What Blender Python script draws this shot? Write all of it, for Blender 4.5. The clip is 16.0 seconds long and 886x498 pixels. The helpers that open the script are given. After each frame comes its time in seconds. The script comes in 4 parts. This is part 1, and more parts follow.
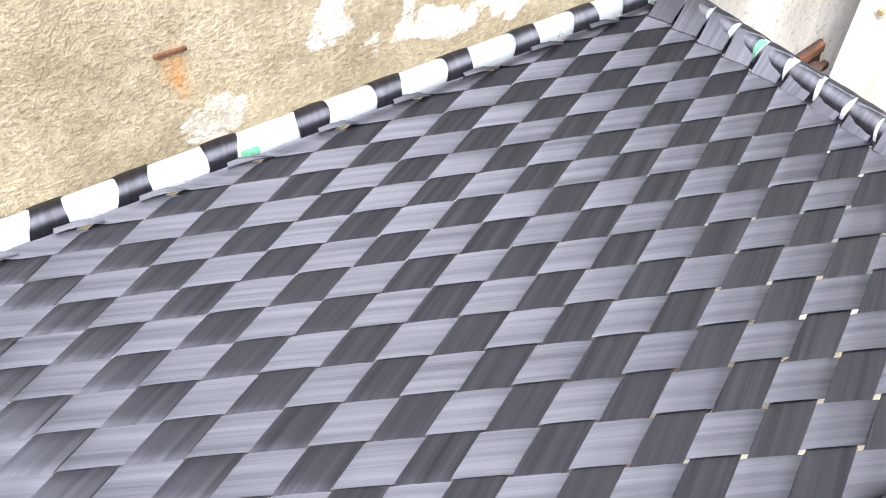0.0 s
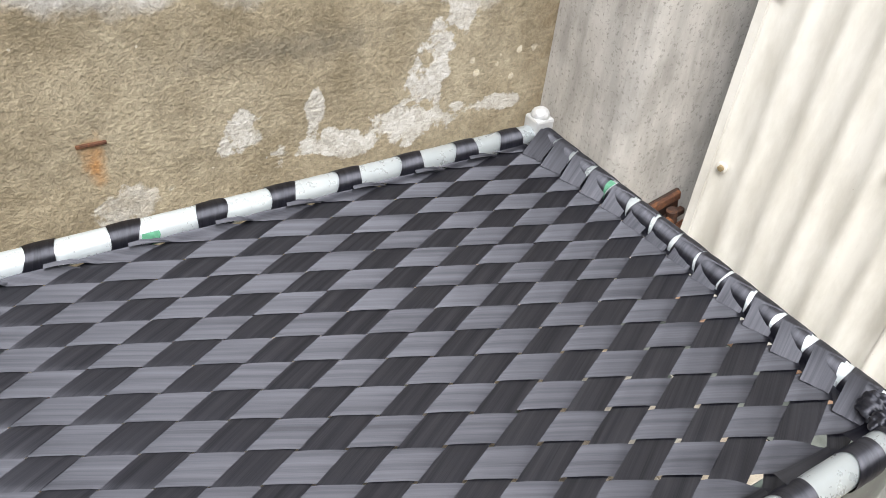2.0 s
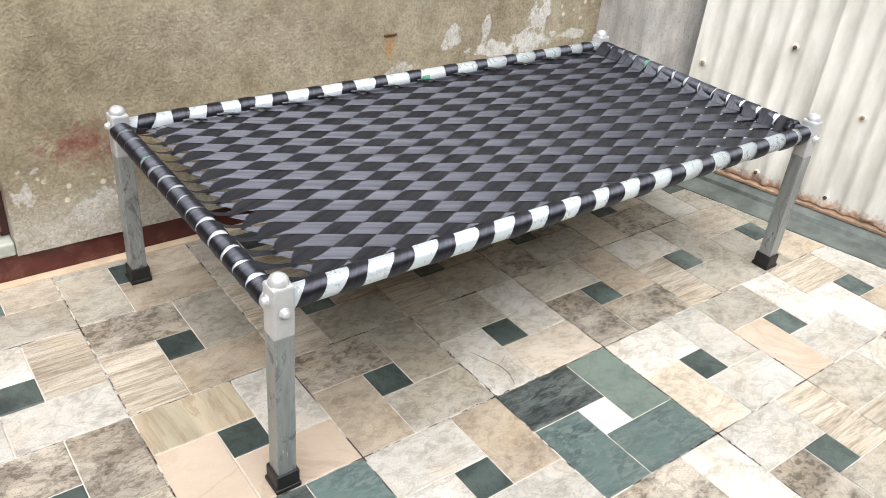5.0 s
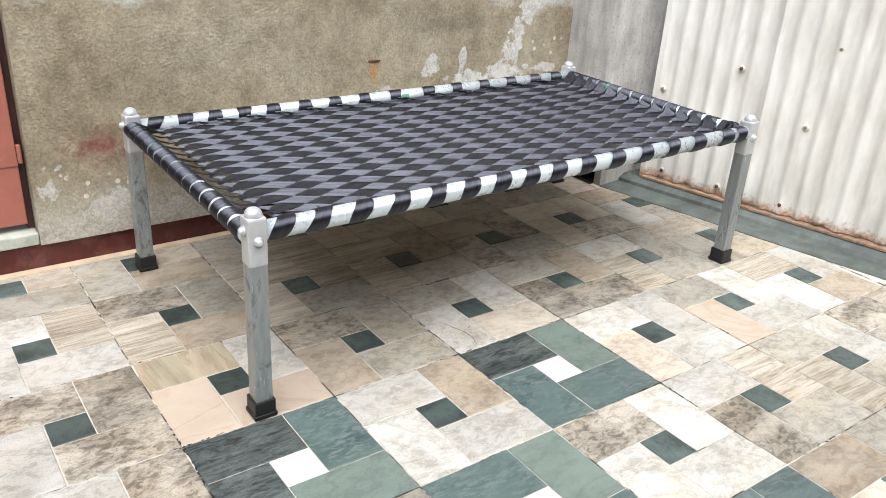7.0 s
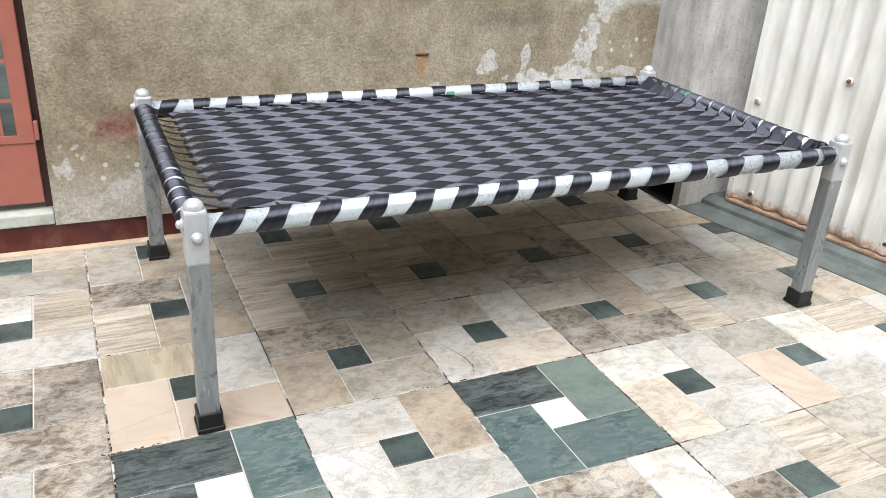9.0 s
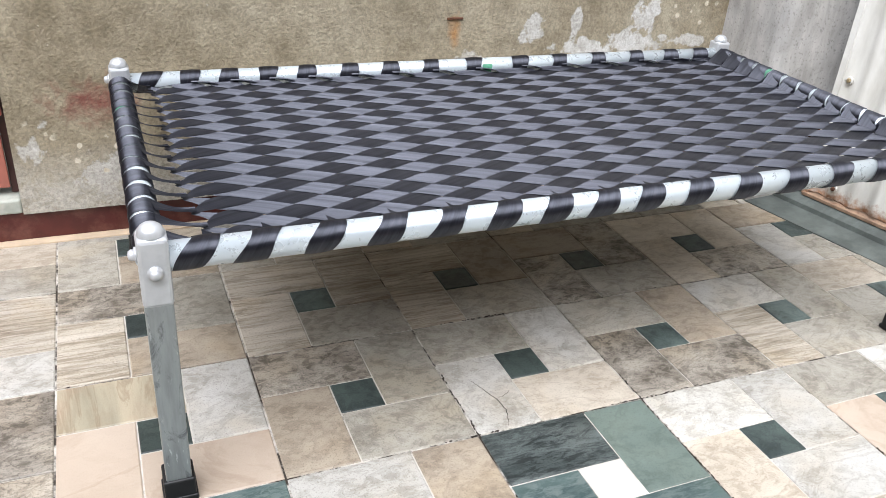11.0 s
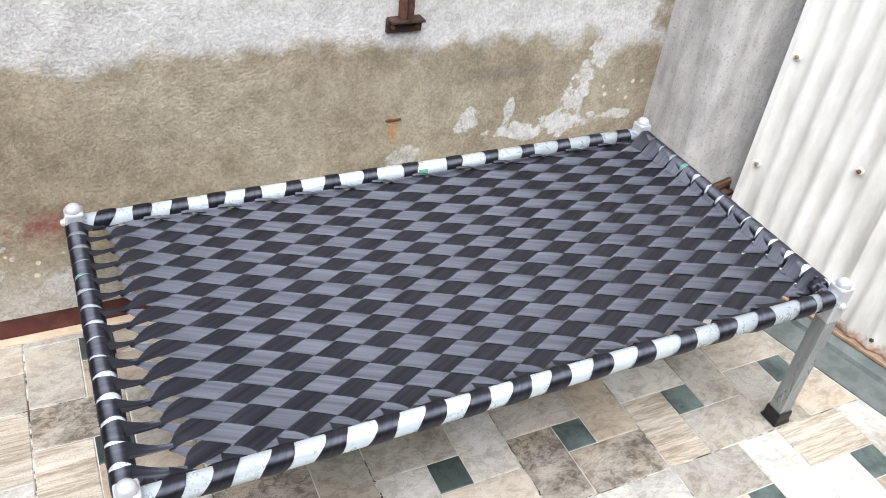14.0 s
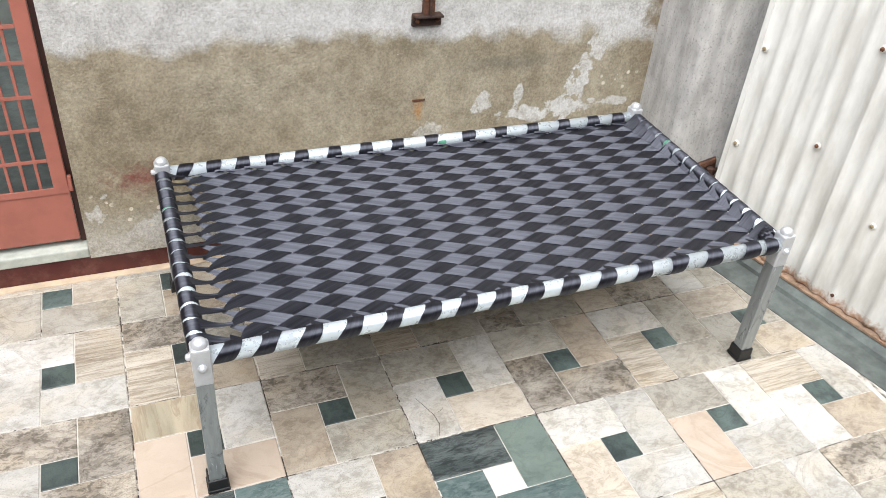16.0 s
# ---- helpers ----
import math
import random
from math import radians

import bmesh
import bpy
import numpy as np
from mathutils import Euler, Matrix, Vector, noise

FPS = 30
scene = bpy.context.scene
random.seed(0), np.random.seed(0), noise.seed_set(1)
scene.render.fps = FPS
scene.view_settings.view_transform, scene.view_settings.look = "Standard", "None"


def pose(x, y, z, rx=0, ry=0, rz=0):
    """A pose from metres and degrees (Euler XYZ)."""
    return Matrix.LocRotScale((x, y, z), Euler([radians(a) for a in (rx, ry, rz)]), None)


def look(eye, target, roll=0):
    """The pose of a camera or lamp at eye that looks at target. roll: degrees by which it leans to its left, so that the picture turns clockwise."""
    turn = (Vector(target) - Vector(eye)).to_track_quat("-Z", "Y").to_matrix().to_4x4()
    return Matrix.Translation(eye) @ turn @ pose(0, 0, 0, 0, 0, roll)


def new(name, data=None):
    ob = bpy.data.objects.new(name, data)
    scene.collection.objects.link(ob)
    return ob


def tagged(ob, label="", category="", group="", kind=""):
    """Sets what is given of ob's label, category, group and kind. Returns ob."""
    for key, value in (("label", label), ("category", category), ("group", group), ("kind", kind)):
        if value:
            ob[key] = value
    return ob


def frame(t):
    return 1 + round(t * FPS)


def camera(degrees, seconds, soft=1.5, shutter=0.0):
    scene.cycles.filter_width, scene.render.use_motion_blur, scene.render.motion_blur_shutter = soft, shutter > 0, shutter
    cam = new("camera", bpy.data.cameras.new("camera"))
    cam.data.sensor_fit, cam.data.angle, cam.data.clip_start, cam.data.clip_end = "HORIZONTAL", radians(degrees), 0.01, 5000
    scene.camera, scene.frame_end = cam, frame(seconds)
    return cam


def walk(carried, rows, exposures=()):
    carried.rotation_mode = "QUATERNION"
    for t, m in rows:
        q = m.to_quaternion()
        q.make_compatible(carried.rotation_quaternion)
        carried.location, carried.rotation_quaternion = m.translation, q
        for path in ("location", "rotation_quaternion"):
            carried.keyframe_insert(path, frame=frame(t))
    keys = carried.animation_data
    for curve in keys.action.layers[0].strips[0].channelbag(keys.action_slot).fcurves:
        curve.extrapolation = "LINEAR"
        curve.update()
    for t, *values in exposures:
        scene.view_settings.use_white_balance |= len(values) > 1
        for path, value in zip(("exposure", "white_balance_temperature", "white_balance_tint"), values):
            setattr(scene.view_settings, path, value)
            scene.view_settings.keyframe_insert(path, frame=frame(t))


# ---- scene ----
cam = camera(57.1, 16.0, soft=0.4)
PATH = [
    (0, (0.148, -0.004, 1.297), (0.873, 1.142, -0.173), -0.2),
    (0.5, (0.28, 0.021, 1.277), (1.083, 1.209, -0.118), 2.4),
    (1, (0.396, -0.038, 1.323), (1.218, 1.19, -0.025), 5.4),
    (1.5, (0.361, -0.133, 1.351), (1.217, 1.141, 0.069), 6.6),
    (2, (0.167, -0.214, 1.375), (1.107, 1.058, 0.15), 7.0),
    (2.5, (-0.046, -0.32, 1.4), (0.97, 0.946, 0.232), 7.0),
    (3, (-0.287, -0.457, 1.429), (0.773, 0.793, 0.284), 6.9),
    (3.5, (-0.532, -0.602, 1.437), (0.545, 0.648, 0.308), 6.1),
    (4, (-0.769, -0.768, 1.463), (0.29, 0.506, 0.344), 5.4),
    (4.5, (-0.984, -0.95, 1.452), (0.071, 0.35, 0.358), 5.6),
    (5, (-1.17, -1.146, 1.429), (-0.086, 0.172, 0.386), 5.7),
    (7.5, (-1.261, -1.596, 1.233), (-0.196, -0.112, 0.418), 3.7),
    (8, (-1.099, -1.554, 1.205), (-0.109, -0.018, 0.39), 3.5),
    (8.5, (-0.92, -1.56, 1.2), (-0.059, 0.045, 0.374), 3.8),
    (11, (-0.635, -1.158, 1.155), (0.084, 0.444, 0.197), 4.5),
    (11.5, (-0.561, -0.829, 1.175), (0.147, 0.739, 0.157), 5.0),
    (12, (-0.412, -0.624, 1.293), (0.203, 0.918, 0.178), 3.8),
    (12.5, (-0.401, -0.61, 1.463), (0.189, 0.866, 0.249), 3.8),
    (13, (-0.454, -0.723, 1.634), (0.191, 0.708, 0.395), 5.0),
    (13.5, (-0.529, -0.887, 1.763), (0.211, 0.521, 0.551), 6.1),
    (14, (-0.58, -0.985, 1.837), (0.205, 0.406, 0.632), 7.3),
    (14.5, (-0.565, -1.122, 1.869), (0.187, 0.288, 0.666), 6.9),
    (15, (-0.56, -1.302, 1.911), (0.135, 0.149, 0.723), 6.0),
    (15.5, (-0.593, -1.434, 1.942), (0.067, 0.054, 0.78), 5.5),
    (16, (-0.666, -1.544, 1.96), (-0.004, -0.064, 0.788), 5.2),
]
EXPOSURES = [(0.0, 1.65, 6400, 12), (0.5, 1.45, 6500, 11), (1.0, 1.08, 6600, 10), (1.5, 0.77, 6600, 10), (2.0, 0.71, 6600, 10), (3.0, 0.78, 6570, 10), (3.5, 0.82, 6550, 10), (5.0, 0.62, 6470, 10),
             (7.5, 0.60, 6270, 10), (8.5, 0.60, 6220, 10), (11.0, 0.60, 6120, 11), (11.5, 0.84, 5970, 12), (12.0, 1.05, 5900, 13), (12.5, 1.20, 5850, 14), (13.0, 1.07, 5950, 13),
             (13.5, 0.86, 6020, 12), (14.5, 0.65, 6170, 11), (16.0, 0.58, 6270, 10)]
walk(cam, [(t, look(eye, target, roll)) for t, eye, target, roll in PATH], EXPOSURES)

# ------------------------------------------------------------------ world and light
world = bpy.data.worlds.new("world")
scene.world = world
world.use_nodes = True
wn = world.node_tree
sky = wn.nodes.new("ShaderNodeTexSky")
sky.sky_type = "NISHITA"
sky.sun_disc = False
sky.sun_elevation = radians(62)
sky.sun_rotation = radians(200)
sky.dust_density = 6.0
sky.air_density = 1.0
sky.ozone_density = 1.0
# overcast: the blue of the clear sky is greyed by the cloud sheet
grey = wn.nodes.new("ShaderNodeHueSaturation")
grey.inputs["Saturation"].default_value = 0.55
wn.links.new(sky.outputs[0], grey.inputs["Color"])
wn.links.new(grey.outputs[0], wn.nodes["Background"].inputs[0])
wn.nodes["Background"].inputs[1].default_value = 0.052
sun = new("sun", bpy.data.lights.new("sun", "SUN"))
sun.data.energy = 4.5
sun.data.angle = radians(72)
sun.data.color = (0.98, 0.985, 1.0)
sun.matrix_world = look((-1.62, -2.30, 5.32), (0.3, 0.4, 0.0))


# ------------------------------------------------------------------ materials
def material(name):
    m = bpy.data.materials.new(name)
    m.use_nodes = True
    nt = m.node_tree
    return m, nt, nt.nodes["Principled BSDF"]


def node(nt, kind, **values):
    n = nt.nodes.new(kind)
    for key, value in values.items():
        n.inputs[key].default_value = value
    return n


def ramp(nt, fac, *stops):
    n = nt.nodes.new("ShaderNodeValToRGB")
    e = n.color_ramp.elements
    while len(e) < len(stops):
        e.new(0.5)
    for el, (at, c) in zip(e, stops):
        el.position = at
        el.color = (*c, 1) if isinstance(c, tuple) else (c, c, c, 1)
    nt.links.new(fac, n.inputs[0])
    return n.outputs[0]


def mix(nt, fac, a, b, how="MIX"):
    n = nt.nodes.new("ShaderNodeMixRGB")
    n.blend_type = how
    for key, v in ((0, fac), (1, a), (2, b)):
        if isinstance(v, (int, float)):
            n.inputs[key].default_value = v if key == 0 else (v, v, v, 1)
        elif isinstance(v, tuple):
            n.inputs[key].default_value = (*v, 1)
        else:
            nt.links.new(v, n.inputs[key])
    return n.outputs[0]


def maths(nt, how, a, b=0.0, clamp=False):
    n = nt.nodes.new("ShaderNodeMath")
    n.operation = how
    n.use_clamp = clamp
    for key, v in ((0, a), (1, b)):
        if isinstance(v, (int, float)):
            n.inputs[key].default_value = v
        else:
            nt.links.new(v, n.inputs[key])
    return n.outputs[0]


def noise_of(nt, vec, scale, detail=4.0, rough=0.55, warp=0.0):
    n = node(nt, "ShaderNodeTexNoise", Scale=scale, Detail=detail, Roughness=rough, Distortion=warp)
    nt.links.new(vec, n.inputs["Vector"])
    return n.outputs["Fac"]


def coords(nt, kind="Object", scale=(1, 1, 1)):
    tc = nt.nodes.new("ShaderNodeTexCoord")
    mp = node(nt, "ShaderNodeMapping", Scale=scale)
    nt.links.new(tc.outputs[kind], mp.inputs[0])
    return mp.outputs[0]


def shifted(nt, scale=(1, 1, 1)):
    """Object coordinates with a shift of their own for every object."""
    tc = nt.nodes.new("ShaderNodeTexCoord")
    info = nt.nodes.new("ShaderNodeObjectInfo")
    mul = node(nt, "ShaderNodeMapping", Scale=scale)
    nt.links.new(tc.outputs["Object"], mul.inputs[0])
    add = nt.nodes.new("ShaderNodeVectorMath")
    add.operation = "ADD"
    nt.links.new(mul.outputs[0], add.inputs[0])
    comb = nt.nodes.new("ShaderNodeCombineXYZ")
    nt.links.new(maths(nt, "MULTIPLY", info.outputs["Random"], 37.0), comb.inputs[0])
    nt.links.new(maths(nt, "MULTIPLY", info.outputs["Random"], 91.0), comb.inputs[1])
    nt.links.new(comb.outputs[0], add.inputs[1])
    return add.outputs[0], info.outputs["Random"]


def bump(nt, bsdf, height, strength=0.4, distance=0.002):
    n = node(nt, "ShaderNodeBump", Strength=strength, Distance=distance)
    nt.links.new(height, n.inputs["Height"])
    nt.links.new(n.outputs[0], bsdf.inputs["Normal"])


def simple(name, colour, rough=0.5, metal=0.0, vary=0.15, scale=30.0, bumpy=0.15, dirt=None):
    """One colour with fine grain, larger blotches and a slight relief."""
    m, nt, b = material(name)
    vec = coords(nt)
    big = noise_of(nt, vec, scale * 0.2, 5)
    fine = noise_of(nt, vec, scale, 6, 0.65)
    dark = tuple(c * (1 - vary) for c in colour)
    light = tuple(min(1, c * (1 + vary)) for c in colour)
    col = ramp(nt, big, (0.38, dark), (0.62, light))
    col = mix(nt, 0.5, col, ramp(nt, fine, (0.40, dark), (0.60, light)))
    if dirt:
        col = mix(nt, ramp(nt, noise_of(nt, vec, scale * 0.35, 8, 0.7), (0.52, 0.0), (0.68, 0.9)), col, dirt)
    nt.links.new(col, b.inputs["Base Color"])
    nt.links.new(ramp(nt, fine, (0.2, max(0, rough - 0.1)), (0.8, min(1, rough + 0.1))), b.inputs["Roughness"])
    b.inputs["Metallic"].default_value = metal
    bump(nt, b, fine, bumpy, 0.001)
    return m


def blob(nt, pos, x, z, rx, rz, ragged, edge=0.35):
    """A ragged stain round one place on the back wall, 0 to 1."""
    sep = nt.nodes.new("ShaderNodeSeparateXYZ")
    nt.links.new(pos, sep.inputs[0])
    dx = maths(nt, "DIVIDE", maths(nt, "SUBTRACT", sep.outputs[0], x), rx)
    dz = maths(nt, "DIVIDE", maths(nt, "SUBTRACT", sep.outputs[2], z), rz)
    d = maths(nt, "SQRT", maths(nt, "ADD", maths(nt, "MULTIPLY", dx, dx), maths(nt, "MULTIPLY", dz, dz)))
    d = maths(nt, "ADD", d, maths(nt, "MULTIPLY", maths(nt, "SUBTRACT", ragged, 0.5), 2.6))
    return ramp(nt, d, (1.0 - edge, 1.0), (1.0 + edge * 0.4, 0.0))


def stucco_material():
    m, nt, b = material("damp_stucco")
    geo = nt.nodes.new("ShaderNodeNewGeometry")
    pos = geo.outputs["Position"]
    big = noise_of(nt, pos, 3.0, 5, 0.6)
    mid = noise_of(nt, pos, 14.0, 6, 0.6)
    fine = noise_of(nt, pos, 120.0, 3.5, 0.62, 0.1)
    grain = noise_of(nt, pos, 230.0, 4, 0.65)
    damp = ramp(nt, big, (0.36, (0.22, 0.180, 0.115)), (0.5, (0.305, 0.257, 0.174)), (0.64, (0.39, 0.342, 0.248)))
    damp = mix(nt, 0.45, damp, ramp(nt, mid, (0.36, (0.20, 0.165, 0.107)), (0.64, (0.44, 0.38, 0.272))))
    dry = ramp(nt, mid, (0.36, (0.47, 0.455, 0.425)), (0.64, (0.62, 0.605, 0.575)))
    sep = nt.nodes.new("ShaderNodeSeparateXYZ")
    nt.links.new(pos, sep.inputs[0])
    # the damp line wanders about 0.84 m above the floor and drops towards the corner
    line = maths(nt, "ADD", sep.outputs[2], maths(nt, "MULTIPLY", maths(nt, "SUBTRACT", noise_of(nt, pos, 5.0, 6, 0.62), 0.5), 0.26))
    line = maths(nt, "ADD", line, maths(nt, "MULTIPLY", maths(nt, "SUBTRACT", sep.outputs[0], 0.3), 0.05))
    col = mix(nt, ramp(nt, line, (0.815, 0.0), (0.865, 1.0)), damp, dry)
    # salt bloom and peeled patches near the corner
    rag = noise_of(nt, pos, 17.0, 8, 0.7, 0.8)
    salt = ramp(nt, rag, (0.36, (0.46, 0.435, 0.385)), (0.56, (0.63, 0.615, 0.58)))
    isle = noise_of(nt, pos, 11.0, 8, 0.6, 1.2)
    for x, z, rx, rz, most in ((0.628, 0.562, 0.05, 0.055, 0.9), (0.84, 0.485, 0.13, 0.06, 1.0), (1.02, 0.50, 0.16, 0.065, 1.0), (0.43, 0.455, 0.11, 0.06, 0.6), (0.79, 0.58, 0.028, 0.09, 0.8),
                               (1.04, 0.575, 0.07, 0.075, 1.0), (1.085, 0.65, 0.06, 0.09, 1.0), (1.13, 0.73, 0.055, 0.10, 0.9), (1.17, 0.83, 0.05, 0.09, 0.7), (1.24, 0.50, 0.13, 0.035, 0.8),
                               (-0.64, 0.19, 0.13, 0.085, 0.9), (-0.83, 0.28, 0.05, 0.07, 0.8), (-0.47, 0.14, 0.12, 0.05, 0.7)):
        near = blob(nt, pos, x, z, rx, rz, mid, 1.0)
        keep = ramp(nt, maths(nt, "ADD", maths(nt, "MULTIPLY", near, 0.8), isle), (0.755, 0.0), (0.83, most * 0.6), (0.90, most))
        col = mix(nt, keep, col, salt)
    # pale foot of the wall by the door, with flaked spots
    col = mix(nt, maths(nt, "MULTIPLY", ramp(nt, maths(nt, "ADD", sep.outputs[2], maths(nt, "MULTIPLY", big, 0.12)), (0.20, 0.9), (0.34, 0.0)),
                        ramp(nt, rag, (0.35, 0.3), (0.55, 1.0))), col, (0.52, 0.49, 0.43))
    flake = nt.nodes.new("ShaderNodeTexVoronoi")
    flake.inputs["Scale"].default_value = 26.0
    nt.links.new(pos, flake.inputs["Vector"])
    spots = ramp(nt, maths(nt, "ADD", flake.outputs["Distance"], maths(nt, "MULTIPLY", fine, 0.35)), (0.37, 1.0), (0.42, 0.0))
    for x, z, rx, rz in ((-0.66, 0.235, 0.12, 0.09), (1.25, 0.60, 0.12, 0.06), (-0.82, 0.3, 0.05, 0.06)):
        col = mix(nt, maths(nt, "MULTIPLY", spots, blob(nt, pos, x, z, rx, rz, maths(nt, "ADD", 0.5, 0.0))), col, (0.66, 0.60, 0.48))
    few = ramp(nt, maths(nt, "ADD", flake.outputs["Distance"], maths(nt, "MULTIPLY", noise_of(nt, pos, 7.0, 2), 0.5)), (0.21, 1.0), (0.25, 0.0))
    col = mix(nt, maths(nt, "MULTIPLY", few, 0.8), col, (0.62, 0.57, 0.47))
    # red paint smear and the rust run under the slot
    col = mix(nt, maths(nt, "MULTIPLY", blob(nt, pos, -0.665, 0.395, 0.115, 0.07, rag, 0.9), 0.9), col, (0.20, 0.06, 0.045))
    col = mix(nt, maths(nt, "MULTIPLY", blob(nt, pos, 0.367, 0.538, 0.028, 0.068, mid, 0.9), 0.85), col, (0.44, 0.22, 0.075))
    # brown damp streak down the corner beside the concrete
    corner = maths(nt, "MULTIPLY", blob(nt, pos, 1.375, 0.95, 0.085, 0.75, rag, 0.8), ramp(nt, isle, (0.40, 0.35), (0.55, 0.95)))
    col = mix(nt, corner, col, (0.235, 0.185, 0.115))
    # dark scrape band
    col = mix(nt, maths(nt, "MULTIPLY", blob(nt, pos, 0.75, 0.71, 0.30, 0.04, rag, 0.9), 0.45), col, (0.13, 0.12, 0.10))
    # shading of the relief is painted in: pits darker, bumps lighter, plus dark grains
    col = mix(nt, 0.36, col, ramp(nt, fine, (0.36, 0.22), (0.64, 0.72)), "OVERLAY")
    col = mix(nt, ramp(nt, grain, (0.56, 0.0), (0.66, 0.35)), col, (0.10, 0.085, 0.06))
    nt.links.new(col, b.inputs["Base Color"])
    b.inputs["Roughness"].default_value = 0.92
    h = maths(nt, "ADD", fine, maths(nt, "MULTIPLY", grain, 0.15))
    h = maths(nt, "ADD", h, maths(nt, "MULTIPLY", mid, 0.35))
    bump(nt, b, h, 0.9, 0.0055)
    return m


def concrete_material():
    m, nt, b = material("streaked_concrete")
    geo = nt.nodes.new("ShaderNodeNewGeometry")
    mp = node(nt, "ShaderNodeMapping", Scale=(1, 1, 0.22))
    nt.links.new(geo.outputs["Position"], mp.inputs[0])
    streak = noise_of(nt, mp.outputs[0], 18.0, 6, 0.65)
    fine = noise_of(nt, geo.outputs["Position"], 120.0, 5, 0.6)
    mid = noise_of(nt, geo.outputs["Position"], 9.0, 5)
    col = ramp(nt, streak, (0.40, (0.34, 0.33, 0.31)), (0.5, (0.44, 0.425, 0.40)), (0.60, (0.55, 0.53, 0.50)))
    col = mix(nt, 0.4, col, ramp(nt, mid, (0.4, (0.29, 0.272, 0.245)), (0.6, (0.48, 0.46, 0.43))))
    col = mix(nt, ramp(nt, fine, (0.56, 0.0), (0.66, 0.6)), col, (0.19, 0.18, 0.165))
    nt.links.new(col, b.inputs["Base Color"])
    b.inputs["Roughness"].default_value = 0.9
    bump(nt, b, maths(nt, "ADD", fine, streak), 0.5, 0.0035)
    return m


def tile_material(name, light, dark, vein, veins=0.3, specks=0.3, stretch=(1, 1, 1), scale=6.0, rough=0.42, warm=None, swing=0.26):
    """Natural stone tile: soft clouds, a few broad veins, worn patches and grains; every tile has its own cut of the stone."""
    m, nt, b = material(name)
    if 0.3 < light[0] < 0.57:        # darker stone is tinted warmer, with less blue
        light, dark, vein = [(c[0] * 1.015, c[1], c[2] * 0.95) for c in (light, dark, vein)]
    vec, rnd = shifted(nt, stretch)
    plain, _ = shifted(nt)
    cloud = noise_of(nt, vec, scale * 0.7, 6, 0.55, 0.4)
    wide = noise_of(nt, plain, 5.0, 4, 0.5, 0.3)
    lines = noise_of(nt, vec, scale * 0.55, 7, 0.6, 1.4)
    blot = noise_of(nt, vec, scale * 3.4, 10, 0.74, 0.5)
    fine = noise_of(nt, plain, 240.0, 5, 0.7)
    col = ramp(nt, cloud, (0.36, dark), (0.62, light))
    col = mix(nt, ramp(nt, wide, (0.50, 0.0), (0.68, 0.55)), col, warm or tuple(c * f for c, f in zip(light, (0.93, 0.84, 0.70))))
    col = mix(nt, maths(nt, "MULTIPLY", ramp(nt, lines, (0.455, 0.0), (0.497, 1.0), (0.515, 0.0)), veins), col, vein)
    patch = maths(nt, "MULTIPLY", ramp(nt, blot, (0.485, 0.0), (0.56, 1.0)), ramp(nt, cloud, (0.44, 1.0), (0.62, 0.22)))
    col = mix(nt, maths(nt, "MULTIPLY", patch, specks), col, vein)
    col = mix(nt, maths(nt, "MULTIPLY", ramp(nt, fine, (0.54, 0.0), (0.62, 1.0)), min(0.6, specks * 0.9)), col, tuple(c * 0.65 for c in vein))
    hs = node(nt, "ShaderNodeHueSaturation", Saturation=1.0)
    nt.links.new(col, hs.inputs["Color"])
    nt.links.new(maths(nt, "ADD", maths(nt, "MULTIPLY", rnd, swing), 0.96 - swing * 0.55), hs.inputs["Value"])
    nt.links.new(hs.outputs[0], b.inputs["Base Color"])
    nt.links.new(ramp(nt, blot, (0.3, rough - 0.12), (0.7, rough + 0.18)), b.inputs["Roughness"])
    bump(nt, b, maths(nt, "ADD", fine, maths(nt, "MULTIPLY", blot, 1.5)), 0.4, 0.0014)
    return m


def webbing_material(name, dark, light, ior, rough):
    """Woven strap: fine threads run along it, so the gloss spreads across it."""
    m, nt, b = material(name)
    uv = nt.nodes.new("ShaderNodeUVMap")
    uv.uv_map = "strap"
    mp = node(nt, "ShaderNodeMapping", Scale=(1.6, 0.35, 1.0))
    nt.links.new(uv.outputs[0], mp.inputs[0])
    stripe = noise_of(nt, mp.outputs[0], 3.0, 3, 0.55)
    mp2 = node(nt, "ShaderNodeMapping", Scale=(22.0, 1.5, 1.0))
    nt.links.new(uv.outputs[0], mp2.inputs[0])
    thread = noise_of(nt, mp2.outputs[0], 3.0, 4, 0.6)
    both = maths(nt, "ADD", maths(nt, "MULTIPLY", stripe, 0.7), maths(nt, "MULTIPLY", thread, 0.3))
    col = ramp(nt, both, (0.30, dark), (0.72, light))
    nt.links.new(col, b.inputs["Base Color"])
    nt.links.new(ramp(nt, both, (0.3, rough - 0.03), (0.7, rough + 0.03)), b.inputs["Roughness"])
    b.inputs["IOR"].default_value = ior
    b.inputs["Anisotropic"].default_value = 1.0
    nt.links.new(ramp(nt, both, (0.36, 0.33), (0.66, 0.67)), b.inputs["Specular IOR Level"])
    b.inputs["Specular Tint"].default_value = (0.83, 0.86, 1.0, 1)
    tan = nt.nodes.new("ShaderNodeTangent")
    tan.direction_type = "UV_MAP"
    tan.uv_map = "strap"
    nt.links.new(tan.outputs[0], b.inputs["Tangent"])
    bump(nt, b, both, 0.25, 0.0010)
    return m


